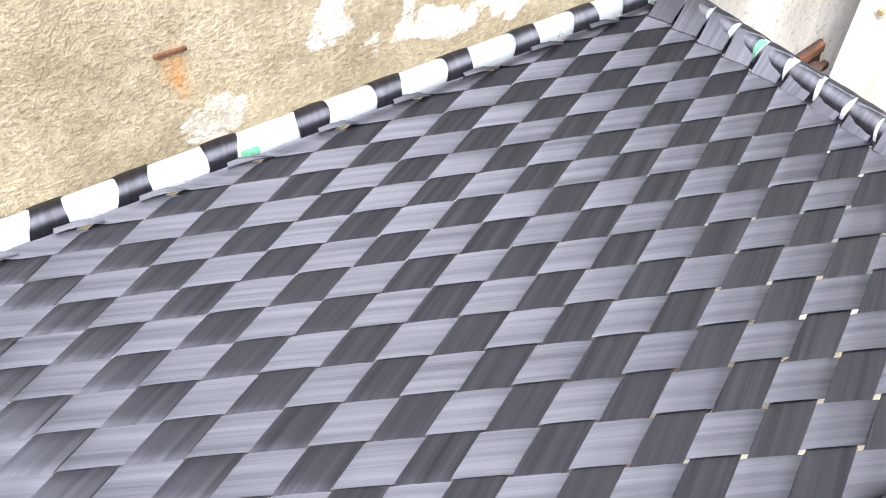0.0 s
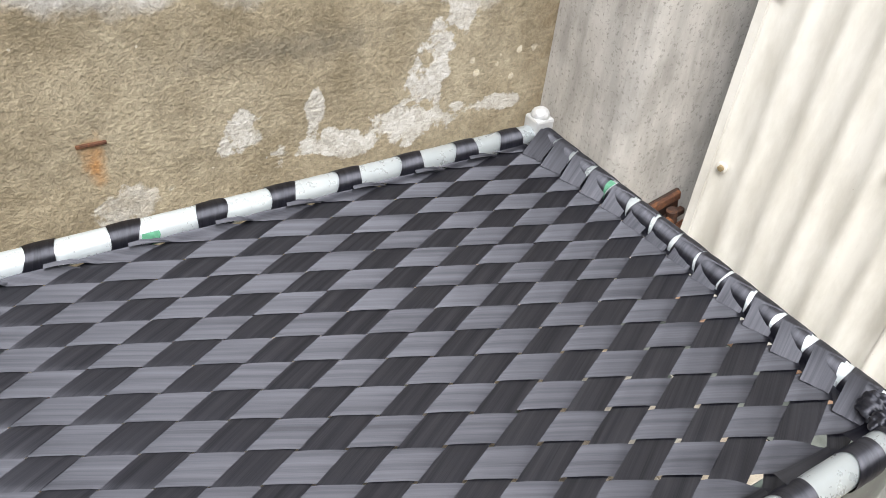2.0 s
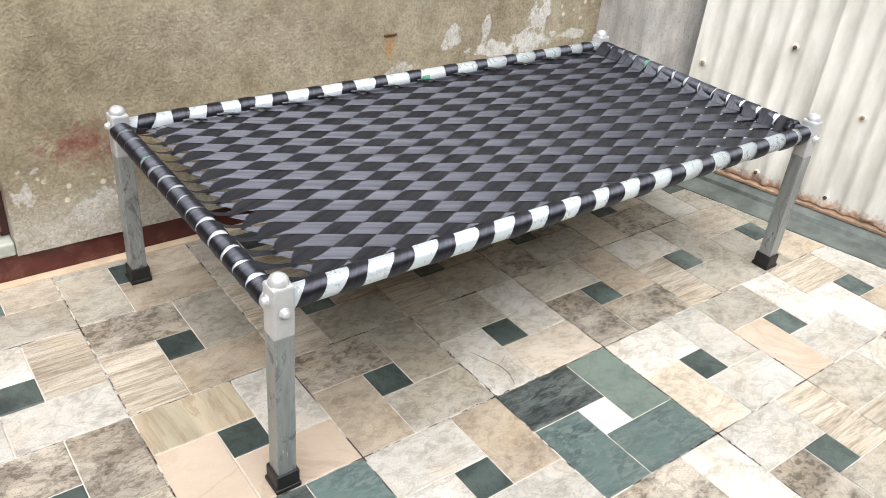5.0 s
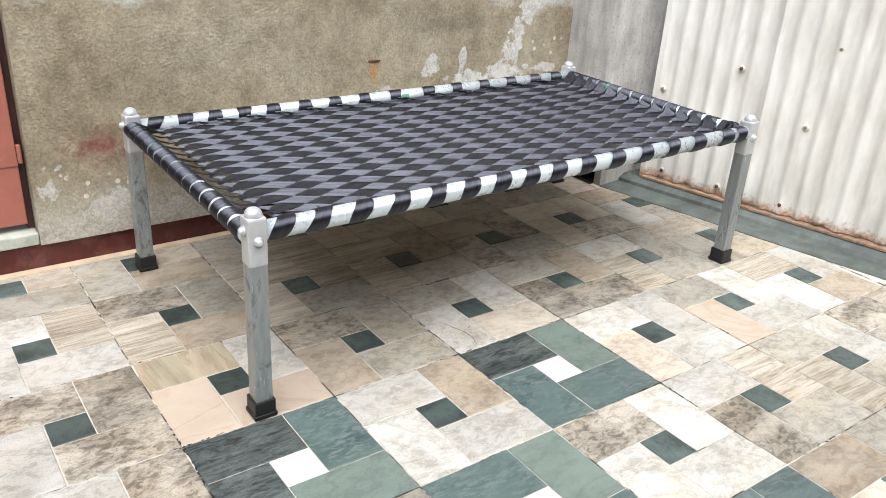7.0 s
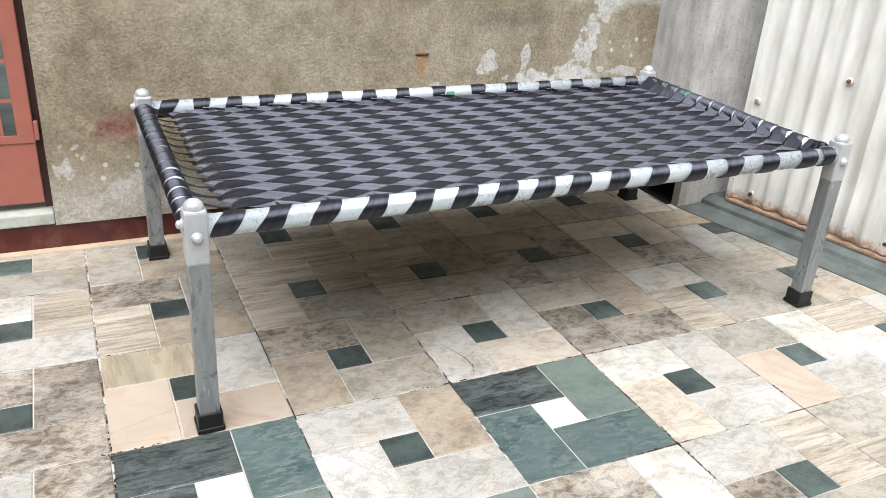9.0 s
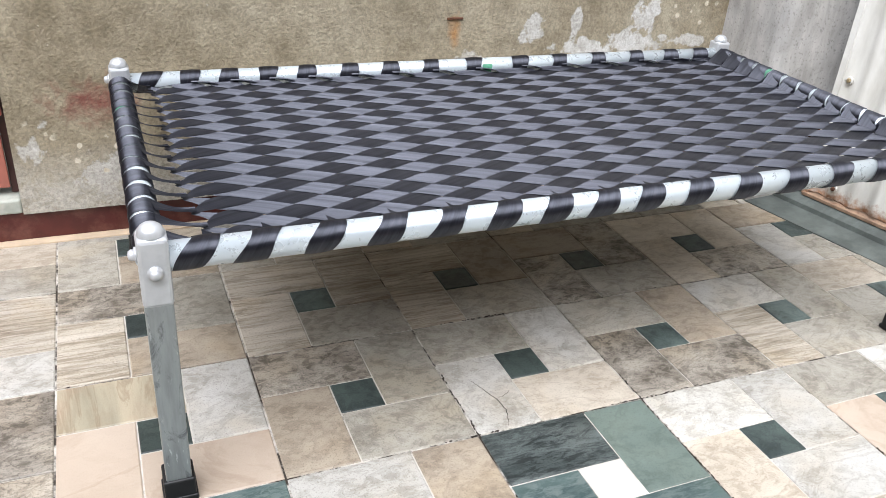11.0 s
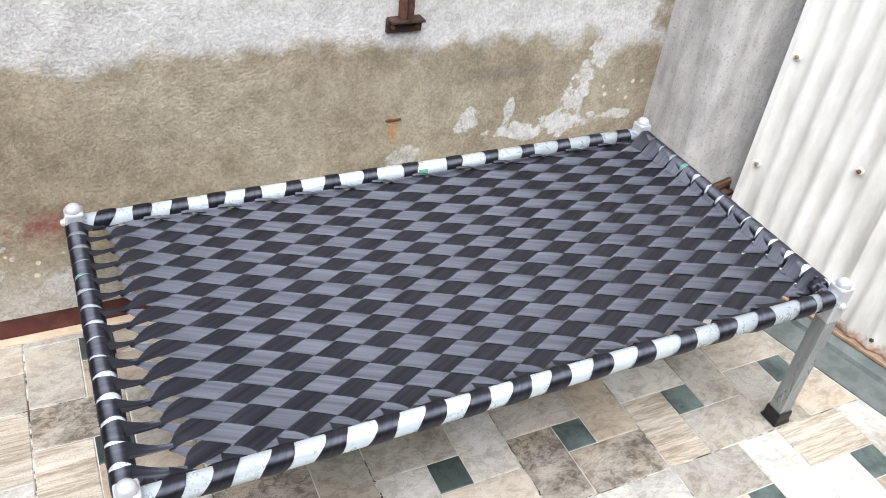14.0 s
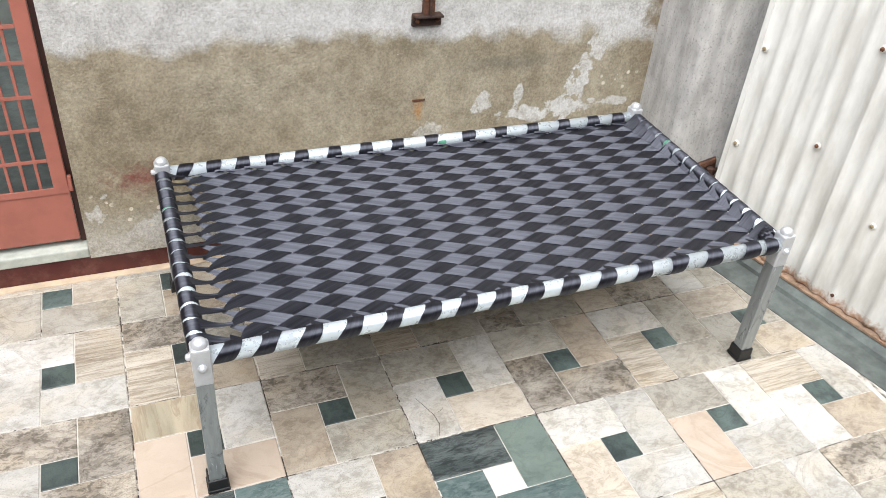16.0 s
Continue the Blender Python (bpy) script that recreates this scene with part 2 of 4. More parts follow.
def grout_material():
    """Pale grout inside the pinwheels; the wider joints between them hold black dirt here and there."""
    m, nt, b = material("pale_dirty_grout")
    geo = nt.nodes.new("ShaderNodeNewGeometry")
    sep = nt.nodes.new("ShaderNodeSeparateXYZ")
    nt.links.new(geo.outputs["Position"], sep.inputs[0])
    near = None
    for axis in (0, 1):
        f = maths(nt, "ABSOLUTE", maths(nt, "SUBTRACT", maths(nt, "MODULO", maths(nt, "ADD", sep.outputs[axis], 40.64 + 0.2032), 0.4064), 0.2032))
        hit = maths(nt, "LESS_THAN", f, 0.006)
        near = hit if near is None else maths(nt, "MAXIMUM", near, hit)
    dirt = ramp(nt, noise_of(nt, geo.outputs["Position"], 6.0, 8, 0.75), (0.47, 0.0), (0.56, 1.0))
    few = ramp(nt, noise_of(nt, geo.outputs["Position"], 4.0, 7, 0.7), (0.60, 0.0), (0.66, 1.0))
    pale = ramp(nt, noise_of(nt, geo.outputs["Position"], 30.0, 5), (0.3, (0.46, 0.42, 0.36)), (0.7, (0.70, 0.66, 0.60)))
    col = mix(nt, maths(nt, "MAXIMUM", maths(nt, "MULTIPLY", near, dirt), few), pale, (0.045, 0.035, 0.025))
    nt.links.new(col, b.inputs["Base Color"])
    b.inputs["Roughness"].default_value = 0.9
    return m


def streaked(name, colour, dark, rough, metal):
    """Drawn or worn metal with marks that run along its height."""
    m, nt, b = material(name)
    long = noise_of(nt, coords(nt, "Object", (1, 1, 0.12)), 90.0, 6, 0.65)
    patch = noise_of(nt, coords(nt, "Object", (1, 1, 0.4)), 28.0, 8, 0.7, 0.8)
    col = ramp(nt, long, (0.3, tuple(c * 0.75 for c in colour)), (0.65, colour))
    col = mix(nt, ramp(nt, patch, (0.54, 0.0), (0.62, 0.9)), col, dark)
    col = mix(nt, ramp(nt, noise_of(nt, coords(nt, "Object", (1, 1, 0.25)), 60.0, 8, 0.75, 1.0), (0.60, 0.0), (0.66, 0.7)), col, tuple(min(1, c * 1.9) for c in colour))
    nt.links.new(col, b.inputs["Base Color"])
    nt.links.new(ramp(nt, long, (0.3, rough - 0.1), (0.7, rough + 0.12)), b.inputs["Roughness"])
    b.inputs["Metallic"].default_value = metal
    bump(nt, b, long, 0.15, 0.0008)
    return m


def sheet_material():
    m, nt, b = material("white_painted_sheet")
    geo = nt.nodes.new("ShaderNodeNewGeometry")
    pos = geo.outputs["Position"]
    sep = nt.nodes.new("ShaderNodeSeparateXYZ")
    nt.links.new(pos, sep.inputs[0])
    mp = node(nt, "ShaderNodeMapping", Scale=(1, 1, 0.3))
    nt.links.new(pos, mp.inputs[0])
    streak = noise_of(nt, mp.outputs[0], 14.0, 6, 0.6)
    fine = noise_of(nt, pos, 60.0, 6, 0.65)
    col = ramp(nt, streak, (0.38, (0.63, 0.61, 0.555)), (0.6, (0.78, 0.765, 0.715)))
    low = maths(nt, "ADD", sep.outputs[2], maths(nt, "MULTIPLY", maths(nt, "SUBTRACT", fine, 0.5), 0.12))
    col = mix(nt, ramp(nt, low, (0.055, 0.9), (0.10, 0.0)), col, (0.36, 0.17, 0.075))
    col = mix(nt, ramp(nt, fine, (0.70, 0.0), (0.76, 0.7)), col, (0.40, 0.33, 0.25))
    nt.links.new(col, b.inputs["Base Color"])
    b.inputs["Roughness"].default_value = 0.45
    bump(nt, b, noise_of(nt, pos, 12.0, 5), 0.3, 0.006)
    return m


M = {
    "stucco": stucco_material(),
    "concrete": concrete_material(),
    "webbing": webbing_material("black_satin_webbing", (0.003, 0.003, 0.005), (0.005, 0.005, 0.008), 2.08, 0.62),
    "sheet": sheet_material(),
    "zinc": simple("galvanised_pipe", (0.60, 0.66, 0.69), 0.30, 0.40, 0.04, 40, 0.05),
    "silver": simple("silver_paint", (0.56, 0.57, 0.58), 0.38, 0.4, 0.08, 50, 0.1),
    "steel": streaked("worn_grey_steel", (0.36, 0.385, 0.38), (0.14, 0.15, 0.152), 0.42, 0.5),
    "rubber": simple("black_rubber", (0.009, 0.009, 0.0095), 0.5, 0.0, 0.3, 60, 0.2),
    "green_paint": simple("green_marker_paint", (0.09, 0.27, 0.17), 0.5, 0.0, 0.5, 60, 0.1),
    "maroon": simple("maroon_skirting_paint", (0.085, 0.016, 0.013), 0.38, 0.0, 0.25, 20, 0.2, (0.16, 0.06, 0.045)),
    "door": simple("salmon_red_oxide_paint", (0.36, 0.125, 0.09), 0.5, 0.0, 0.12, 12, 0.15),
    "doorframe": simple("shade_dark_red_door_frame", (0.05, 0.018, 0.015), 0.5, 0.0, 0.3, 20, 0.2),
    "rust": simple("rusty_iron", (0.115, 0.05, 0.028), 0.85, 0.2, 0.5, 90, 0.8, (0.27, 0.115, 0.045)),
    "peach_rust": simple("rust_stained_cement", (0.33, 0.22, 0.145), 0.85, 0.0, 0.35, 40, 0.6, (0.16, 0.07, 0.035)),
    "darkrust": simple("dark_rusty_iron", (0.045, 0.026, 0.02), 0.8, 0.3, 0.5, 90, 0.8, (0.14, 0.06, 0.03)),
    "soot": simple("hole_shade_black", (0.010, 0.009, 0.008), 0.9, 0.0, 0.3, 40, 0.4),
    "brass": simple("weathered_screw_head", (0.42, 0.33, 0.19), 0.5, 0.6, 0.3, 90, 0.3),
    "grout": grout_material(),
    "joint_dirt": simple("black_brown_joint_dirt", (0.028, 0.020, 0.014), 0.95, 0.0, 0.5, 200, 0.6),
    "slate": simple("green_grey_slate_strip", (0.125, 0.142, 0.13), 0.55, 0.0, 0.42, 14, 0.4, (0.075, 0.09, 0.084)),
    "border": simple("peach_marble_border", (0.60, 0.47, 0.33), 0.45, 0.0, 0.2, 16, 0.2),
    "threshold": simple("pale_green_marble_step", (0.46, 0.48, 0.42), 0.5, 0.0, 0.25, 14, 0.3, (0.62, 0.58, 0.5)),
    "room": simple("grey_green_room_plaster", (0.30, 0.32, 0.29), 0.9, 0.0, 0.2, 6, 0.2),
    "plain": simple("plain_cement_render", (0.24, 0.205, 0.165), 0.9, 0.0, 0.15, 5, 0.3),
}
TILE = {
    "c": tile_material("cream_marble_tile", (0.62, 0.555, 0.46), (0.50, 0.435, 0.345), (0.27, 0.21, 0.15), 0.35, 0.42, (1, 1.8, 1), 7.0),
    "w": tile_material("white_marble_tile", (0.63, 0.61, 0.565), (0.50, 0.475, 0.42), (0.27, 0.24, 0.195), 0.35, 0.52, (1, 1.5, 1), 7.0),
    "g": tile_material("grey_marble_tile", (0.47, 0.445, 0.40), (0.35, 0.325, 0.28), (0.17, 0.15, 0.125), 0.35, 0.55, (1, 1.4, 1), 8.0),
    "p": tile_material("tan_marble_tile", (0.47, 0.405, 0.33), (0.36, 0.305, 0.245), (0.17, 0.132, 0.10), 0.3, 0.48, (1, 1.5, 1), 7.0),
    "P": tile_material("peach_marble_tile", (0.60, 0.495, 0.395), (0.53, 0.43, 0.335), (0.33, 0.225, 0.15), 0.3, 0.10, (1, 1.5, 1), 4.0, 0.42, (0.60, 0.45, 0.33)),
    "s": tile_material("streaked_marble_tile", (0.61, 0.55, 0.46), (0.44, 0.38, 0.29), (0.20, 0.155, 0.105), 0.6, 0.6, (0.8, 9, 1), 3.2),
    "v": tile_material("banded_marble_tile", (0.56, 0.49, 0.37), (0.38, 0.345, 0.26), (0.27, 0.19, 0.12), 0.5, 0.15, (3.5, 0.5, 1), 5.0, 0.42, (0.55, 0.36, 0.25)),
    "d": tile_material("dark_mottled_marble_tile", (0.50, 0.455, 0.40), (0.24, 0.21, 0.178), (0.095, 0.08, 0.062), 0.4, 0.85, (1, 1.5, 1), 10.0),
    "G": tile_material("green_marble_tile", (0.098, 0.142, 0.134), (0.052, 0.082, 0.080), (0.20, 0.24, 0.222), 0.3, 0.55, (1, 2.6, 1), 8.0, 0.4, (0.10, 0.14, 0.115)),
    "D": tile_material("slate_green_marble_tile", (0.130, 0.150, 0.142), (0.060, 0.073, 0.069), (0.016, 0.020, 0.019), 0.6, 0.9, (1, 4, 1), 7.0, 0.45, (0.12, 0.13, 0.115)),
    "e": tile_material("pale_green_marble_tile", (0.190, 0.238, 0.204), (0.140, 0.180, 0.156), (0.05, 0.06, 0.052), 0.2, 0.25, (1, 1.5, 1), 6.0, 0.42, (0.20, 0.235, 0.19)),
    "K": tile_material("dark_green_square_tile", (0.105, 0.138, 0.125), (0.045, 0.062, 0.058), (0.022, 0.028, 0.027), 0.3, 0.45, (1, 1, 1), 10.0, 0.4, (0.075, 0.10, 0.085), 0.6),
    "W": tile_material("white_square_tile", (0.78, 0.76, 0.73), (0.72, 0.69, 0.65), (0.6, 0.56, 0.5), 0.1, 0.1, swing=0.1),
}


# ------------------------------------------------------------------ mesh helpers
def link(name, bm, mat, parent=None, label="", smooth=False):
    me = bpy.data.meshes.new(name)
    bm.normal_update()
    bm.to_mesh(me)
    bm.free()
    me.materials.append(mat)
    if smooth:
        me.shade_smooth()
    ob = new(name, me)
    if parent is not None:
        ob.parent = parent
    if label:
        ob["label"] = label
    return ob


part = link


def thing(name, at, label, category, group="", kind=""):
    ob = new(name)
    ob.location = at
    return tagged(ob, label, category, group, kind)


def add_box(bm, x0, x1, y0, y1, z0, z1, bevel=0.0):
    r = bmesh.ops.create_cube(bm, size=1.0)
    bmesh.ops.transform(bm, verts=r["verts"], matrix=Matrix.Translation(((x0 + x1) / 2, (y0 + y1) / 2, (z0 + z1) / 2)) @ Matrix.Diagonal((x1 - x0, y1 - y0, z1 - z0, 1)))
    if bevel:
        edges = list({e for v in r["verts"] for e in v.link_edges})
        bmesh.ops.bevel(bm, geom=edges, offset=bevel, segments=2, affect="EDGES", profile=0.5)


def box(x0, x1, y0, y1, z0, z1, bevel=0.0):
    bm = bmesh.new()
    add_box(bm, x0, x1, y0, y1, z0, z1, bevel)
    return bm


def lathe(profile, n=20, axis="Z"):
    """A turned shape from (radius, height) pairs, closed at both ends."""
    bm = bmesh.new()
    rings = []
    for r, h in profile:
        rings.append([bm.verts.new((r * math.cos(2 * math.pi * k / n), r * math.sin(2 * math.pi * k / n), h)) for k in range(n)])
    for a, b in zip(rings, rings[1:]):
        for k in range(n):
            bm.faces.new((a[k], a[(k + 1) % n], b[(k + 1) % n], b[k]))
    bm.faces.new(rings[0][::-1])
    bm.faces.new(rings[-1])
    if axis == "X":
        bmesh.ops.transform(bm, verts=bm.verts, matrix=pose(0, 0, 0, 0, 90, 0))
    elif axis == "Y":
        bmesh.ops.transform(bm, verts=bm.verts, matrix=pose(0, 0, 0, -90, 0, 0))
    return bm


def tube(a, b, r, n=24):
    """A straight round pipe from a to b with closed ends."""
    a, b = Vector(a), Vector(b)
    bm = lathe([(r, 0), (r, (b - a).length)], n)
    bmesh.ops.transform(bm, verts=bm.verts, matrix=Matrix.Translation(a) @ (b - a).to_track_quat("Z", "Y").to_matrix().to_4x4())
    return bm


def clip(poly, a, b, c):
    """The part of a polygon where a x + b y <= c."""
    out = []
    for p, q in zip(poly, poly[1:] + poly[:1]):
        dp, dq = a * p[0] + b * p[1] - c, a * q[0] + b * q[1] - c
        if dp <= 0:
            out.append(p)
        if dp * dq < 0:
            s = dp / (dp - dq)
            out.append((p[0] + s * (q[0] - p[0]), p[1] + s * (q[1] - p[1])))
    return out


def slab(poly, z0, z1, edge=0.0025):
    """Vertices and faces of a flat stone with an eased top edge."""
    cx, cy = sum(p[0] for p in poly) / len(poly), sum(p[1] for p in poly) / len(poly)
    n = len(poly)

    def inset(d):
        out = []
        for x, y in poly:
            dx, dy = x - cx, y - cy
            out.append((x - math.copysign(min(d, abs(dx)), dx), y - math.copysign(min(d, abs(dy)), dy)))
        return out

    verts = [(x, y, z0) for x, y in poly] + [(x, y, z1 - edge * 0.6) for x, y in poly] + [(x, y, z1) for x, y in inset(edge)]
    faces = []
    for r in (0, n):
        faces += [(r + k, r + (k + 1) % n, r + n + (k + 1) % n, r + n + k) for k in range(n)]
    faces.append(tuple(range(2 * n, 3 * n)))
    return verts, faces


# ------------------------------------------------------------------ structure
WALL_Y = 1.113
GX, GS = 1.765, -0.22          # the gate's line: x = GX + GS * y
EX, ES = 1.585, -0.215         # the tiles' edge along the slate strip
DOOR_X = -0.885

bm = bmesh.new()
add_box(bm, DOOR_X, 1.95, WALL_Y, 1.36, 0.085, 3.6)
add_box(bm, -1.80, DOOR_X, WALL_Y, 1.36, 2.15, 3.6)
add_box(bm, -4.2, -1.80, WALL_Y, 1.36, 0.085, 3.6)
tagged(link("wall_back", bm, M["stucco"]), "rough damp-stained brown stucco wall with pale upper part", "wall", kind="structure")
bm = box(-4.2, 1.9, 1.128, 1.34, -0.02, 0.0845)
tagged(link("skirting", bm, M["maroon"]), "glossy maroon painted skirting at the wall's foot", "skirting", kind="structure")
tagged(link("threshold", box(-1.80, DOOR_X - 0.001, 1.118, 1.5, 0.0852, 0.128, 0.006), M["threshold"]), "worn pale green marble door step", "threshold", kind="structure")

# side wall of concrete with a drain hole at its foot
bm = bmesh.new()
add_box(bm, 1.385, 1.95, 0.83, WALL_Y - 0.001, 0.115, 3.6)
arris = [e for e in bm.edges if all(abs(v.co.x - 1.385) < 1e-4 and abs(v.co.y - 0.83) < 1e-4 for v in e.verts)]
bmesh.ops.bevel(bm, geom=arris, offset=0.05, segments=6, affect="EDGES", profile=0.5)
add_box(bm, 1.41, 1.95, 0.83, 0.87, -0.02, 0.115)
add_box(bm, 1.385, 1.95, 1.08, WALL_Y - 0.001, -0.02, 0.115)
tagged(link("wall_side", bm, M["concrete"]), "grey streaked bare concrete side wall with drain hole", "wall", kind="structure")
# added black slabs line the hole, its inner shade given as colour
bm = box(1.60, 1.65, 0.871, 1.072, -0.02, 0.1145)
add_box(bm, 1.387, 1.599, 1.072, 1.0795, -0.02, 0.1145)
add_box(bm, 1.387, 1.599, 0.872, 1.071, -0.02, 0.004)
add_box(bm, 1.40, 1.599, 0.872, 1.071, 0.108, 0.1145)
tagged(link("drain_lining", bm, M["soot"]), "black lining that stands for the shade in the drain hole", "drain", kind="structure")

# unseen plain walls close the yard, added tall and dark against low sky light
bm = bmesh.new()
add_box(bm, -4.2, -4.0, -4.4, WALL_Y, -0.02, 3.2)
tagged(link("wall_left", bm, M["plain"]), "unseen plain cement rendered wall added to block low sky light", "wall", kind="structure")
tagged(link("wall_front", box(-4.2, 3.2, -4.6, -4.4, -0.02, 4.4), M["plain"]), "unseen plain cement rendered wall added to block low sky light", "wall", kind="structure")

# room behind the grille door
bm = bmesh.new()
add_box(bm, -3.2, 0.4, 3.4, 3.5, 0.0, 2.35)
add_box(bm, -3.3, -3.2, 1.36, 3.5, 0.0, 2.35)
add_box(bm, 0.4, 0.5, 1.36, 3.5, 0.0, 2.35)
tagged(link("wall_room", bm, M["room"]), "grey-green plastered walls of the room indoors", "wall", kind="structure")
tagged(link("floor_room", box(-3.2, 0.4, 1.5, 3.4, 0.0, 0.12), M["slate"]), "green-grey stone floor of the room indoors", "floor", kind="structure")
# made-up ceiling, stopped short so sky light brightens the room's far wall
tagged(link("ceiling_room", box(-3.3, 0.5, 1.361, 2.1, 2.35, 2.42), M["room"]), "unseen plain ceiling over the near part of the room, open behind for sky light", "ceiling", kind="structure")

# ground bed under the tiles
bm = bmesh.new()
add_box(bm, -4.0, 1.72, -4.4, 1.146, -0.06, -0.003)
floor = tagged(link("floor", bm, M["grout"]), "courtyard floor of mixed marble tiles with pale grout", "floor", kind="structure")
tagged(link("border_strip", box(-4.0, 1.384, 1.094, 1.1275, -0.01, 0.002, 0.002), M["border"]), "narrow peach marble strip along the wall", "floor border", kind="structure")

# slate strip that rises gently from the tiles to the gate
bm = bmesh.new()
rows = []
for k in range(45):
    y = 0.829 - k * 0.1
    ex, gx = EX + ES * y + 0.002, GX + GS * y
    wob = 0.004 * noise.noise((0, y * 3, 5))
    rows.append([bm.verts.new(p) for p in ((ex, y, -0.05), (ex, y, 0.001), (ex + 0.12, y, 0.008 + wob), (gx - 0.05, y, 0.022 + wob), (gx - 0.012, y, 0.042), (gx + 0.12, y, 0.044), (gx + 0.12, y, -0.05))])
for a, b in zip(rows, rows[1:]):
    for k in range(6):
        bm.faces.new((a[k], b[k], b[k + 1], a[k + 1]))
tagged(link("slate_strip", bm, M["slate"]), "green-grey slate strip sloping up to the gate", "pavement", kind="structure")


# ------------------------------------------------------------------ woven cot
cot = thing("charpai_cot", (0.33, 0.5, 0.0), "low steel cot woven with black satin webbing", "cot")
RAIL = 0.0245
POSTS = {"fl": (-0.598, 0.030, 0.0), "bl": (-0.598, 0.968, -0.010), "fr": (1.247, 0.036, 0.0), "br": (1.264, 0.974, -0.010)}
ZF, ZB, ZS = 0.498, 0.485, 0.486        # rail axes: front, back, sides


def at_cot(ob):
    ob.matrix_parent_inverse = Matrix.Translation(-cot.location)
    return ob


def post(x, y, dz, sx, sy):
    """One leg: grey square tube, silver head with a domed cap, two domed bolts, rubber foot."""
    h = 0.0225
    ob = at_cot(part("leg", box(x - h, x + h, y - h, y + h, 0.012, 0.424 + dz, 0.003), M["steel"], cot, "worn grey square steel leg"))
    bm = box(x - h - 0.0015, x + h + 0.0015, y - h - 0.0015, y + h + 0.0015, 0.42 + dz, 0.541 + dz, 0.006)
    kids = [part("post_head", bm, M["silver"], ob, "silver painted post head")]
    bm = lathe([(0.021, 0.0), (0.0212, 0.003), (0.020, 0.009), (0.017, 0.0145), (0.012, 0.0185), (0.006, 0.0208), (0.001, 0.0213)], 20)
    bmesh.ops.transform(bm, verts=bm.verts, matrix=Matrix.Translation((x, y, 0.540 + dz)))
    kids.append(part("dome_cap", bm, M["silver"], ob, "round silver dome cap", True))
    for axis, dx, dy, z in (("X", sx, 0, 0.508 + dz), ("Y", 0, sy, 0.484 + dz)):
        bm = lathe([(0.013, 0.0), (0.013, 0.003), (0.0095, 0.0035), (0.0095, 0.008), (0.007, 0.012), (0.002, 0.0135)], 14)
        turn = Vector((dx, dy, 0)).to_track_quat("Z", "Y").to_matrix().to_4x4()
        bmesh.ops.transform(bm, verts=bm.verts, matrix=Matrix.Translation((x + dx * 0.024, y + dy * 0.024, z)) @ turn)
        kids.append(part("bolt", bm, M["silver"], ob, "silver domed bolt", True))
    bm = box(x - 0.028, x + 0.028, y - 0.028, y + 0.028, 0.0, 0.05, 0.004)
    add_box(bm, x - 0.031, x + 0.031, y - 0.031, y + 0.031, 0.0, 0.012, 0.003)
    kids.append(part("rubber_foot", bm, M["rubber"], ob, "black rubber foot cap"))
    return ob


for key, sx, sy in (("fl", -1, -1), ("bl", -1, 1), ("fr", 1, -1), ("br", 1, 1)):
    x, y, dz = POSTS[key]
    post(x, y, dz, sx, sy)

at_cot(part("rail", tube((-0.577, 0.033, ZF), (1.226, 0.036, ZF), RAIL), M["zinc"], cot, "bare galvanised pipe side rail", True))
at_cot(part("rail", tube((-0.577, 0.972, ZB), (1.243, 0.974, ZB), RAIL), M["zinc"], cot, "bare galvanised pipe side rail", True))
at_cot(part("rail", tube((-0.600, 0.051, ZS), (-0.600, 0.946, ZS), RAIL), M["zinc"], cot, "galvanised pipe end rail under webbing", True))
at_cot(part("rail", tube((1.252, 0.057, ZS), (1.266, 0.953, ZS), RAIL), M["zinc"], cot, "galvanised pipe end rail under webbing", True))



def paint_mark(axis, along, width, centre, z, a0, a1):
    """A smear of paint on a rail between two angles round it."""
    bm = bmesh.new()
    ring = []
    for i in range(9):
        w = width * (0.88 + 0.12 * math.sin(i * 1.1))
        ang = radians(a0 + (a1 - a0) * i / 8)
        c, h = centre + (RAIL + 0.0006) * math.cos(ang), z + (RAIL + 0.0006) * math.sin(ang)
        ring.append([bm.verts.new((along + d * w, c, h) if axis == 0 else (c, along + d * w, h)) for d in (-0.5, 0.5)])
    for a, b in zip(ring, ring[1:]):
        bm.faces.new((a[0], a[1], b[1], b[0]))
    at_cot(part("paint_mark", bm, M["green_paint"], cot, "smear of green paint on the pipe", True))


paint_mark(0, 0.407, 0.032, 0.973, ZB, 150, 232)
paint_mark(1, 0.722, 0.016, 1.262, ZS, 90, 200)
paint_mark(1, 0.728, 0.014, -0.600, ZS, 20, 140)

# the weave: two sets of straps on a slanting lattice, NX cells long and NY wide
NX, NY = 15, 15
X0, X1, Y0, Y1 = -0.588, 1.238, 0.030, 0.966
WEB_Z, AMP = 0.480, 0.0013
rng = random.Random(4)
# the hand-pulled weave is crowded here and there: its drift along and across the cot, by powers of the lattice place
DRIFT_X = ((0.3858, 1.8628, 0.2181, 0.1094, -0.4464), (-0.0225, 0.2363, -0.3909, -1.0877, 1.9887),
           (-0.336, 0.0823, 1.0294, -1.1407, 1.0059), (-0.2552, 0.0642, 4.4383, 0.6364, -17.0452))
DRIFT_Y = ((0.5303, 0.0214, 0.0701), (0.9124, -0.0081, 0.0488), (-0.0552, -0.0267, -0.2434))


def drift(table, u, v):
    s, r = u / NX - 0.5, v / NY - 0.5
    return sum(c * s ** i * r ** j for j, row in enumerate(table) for i, c in enumerate(row))


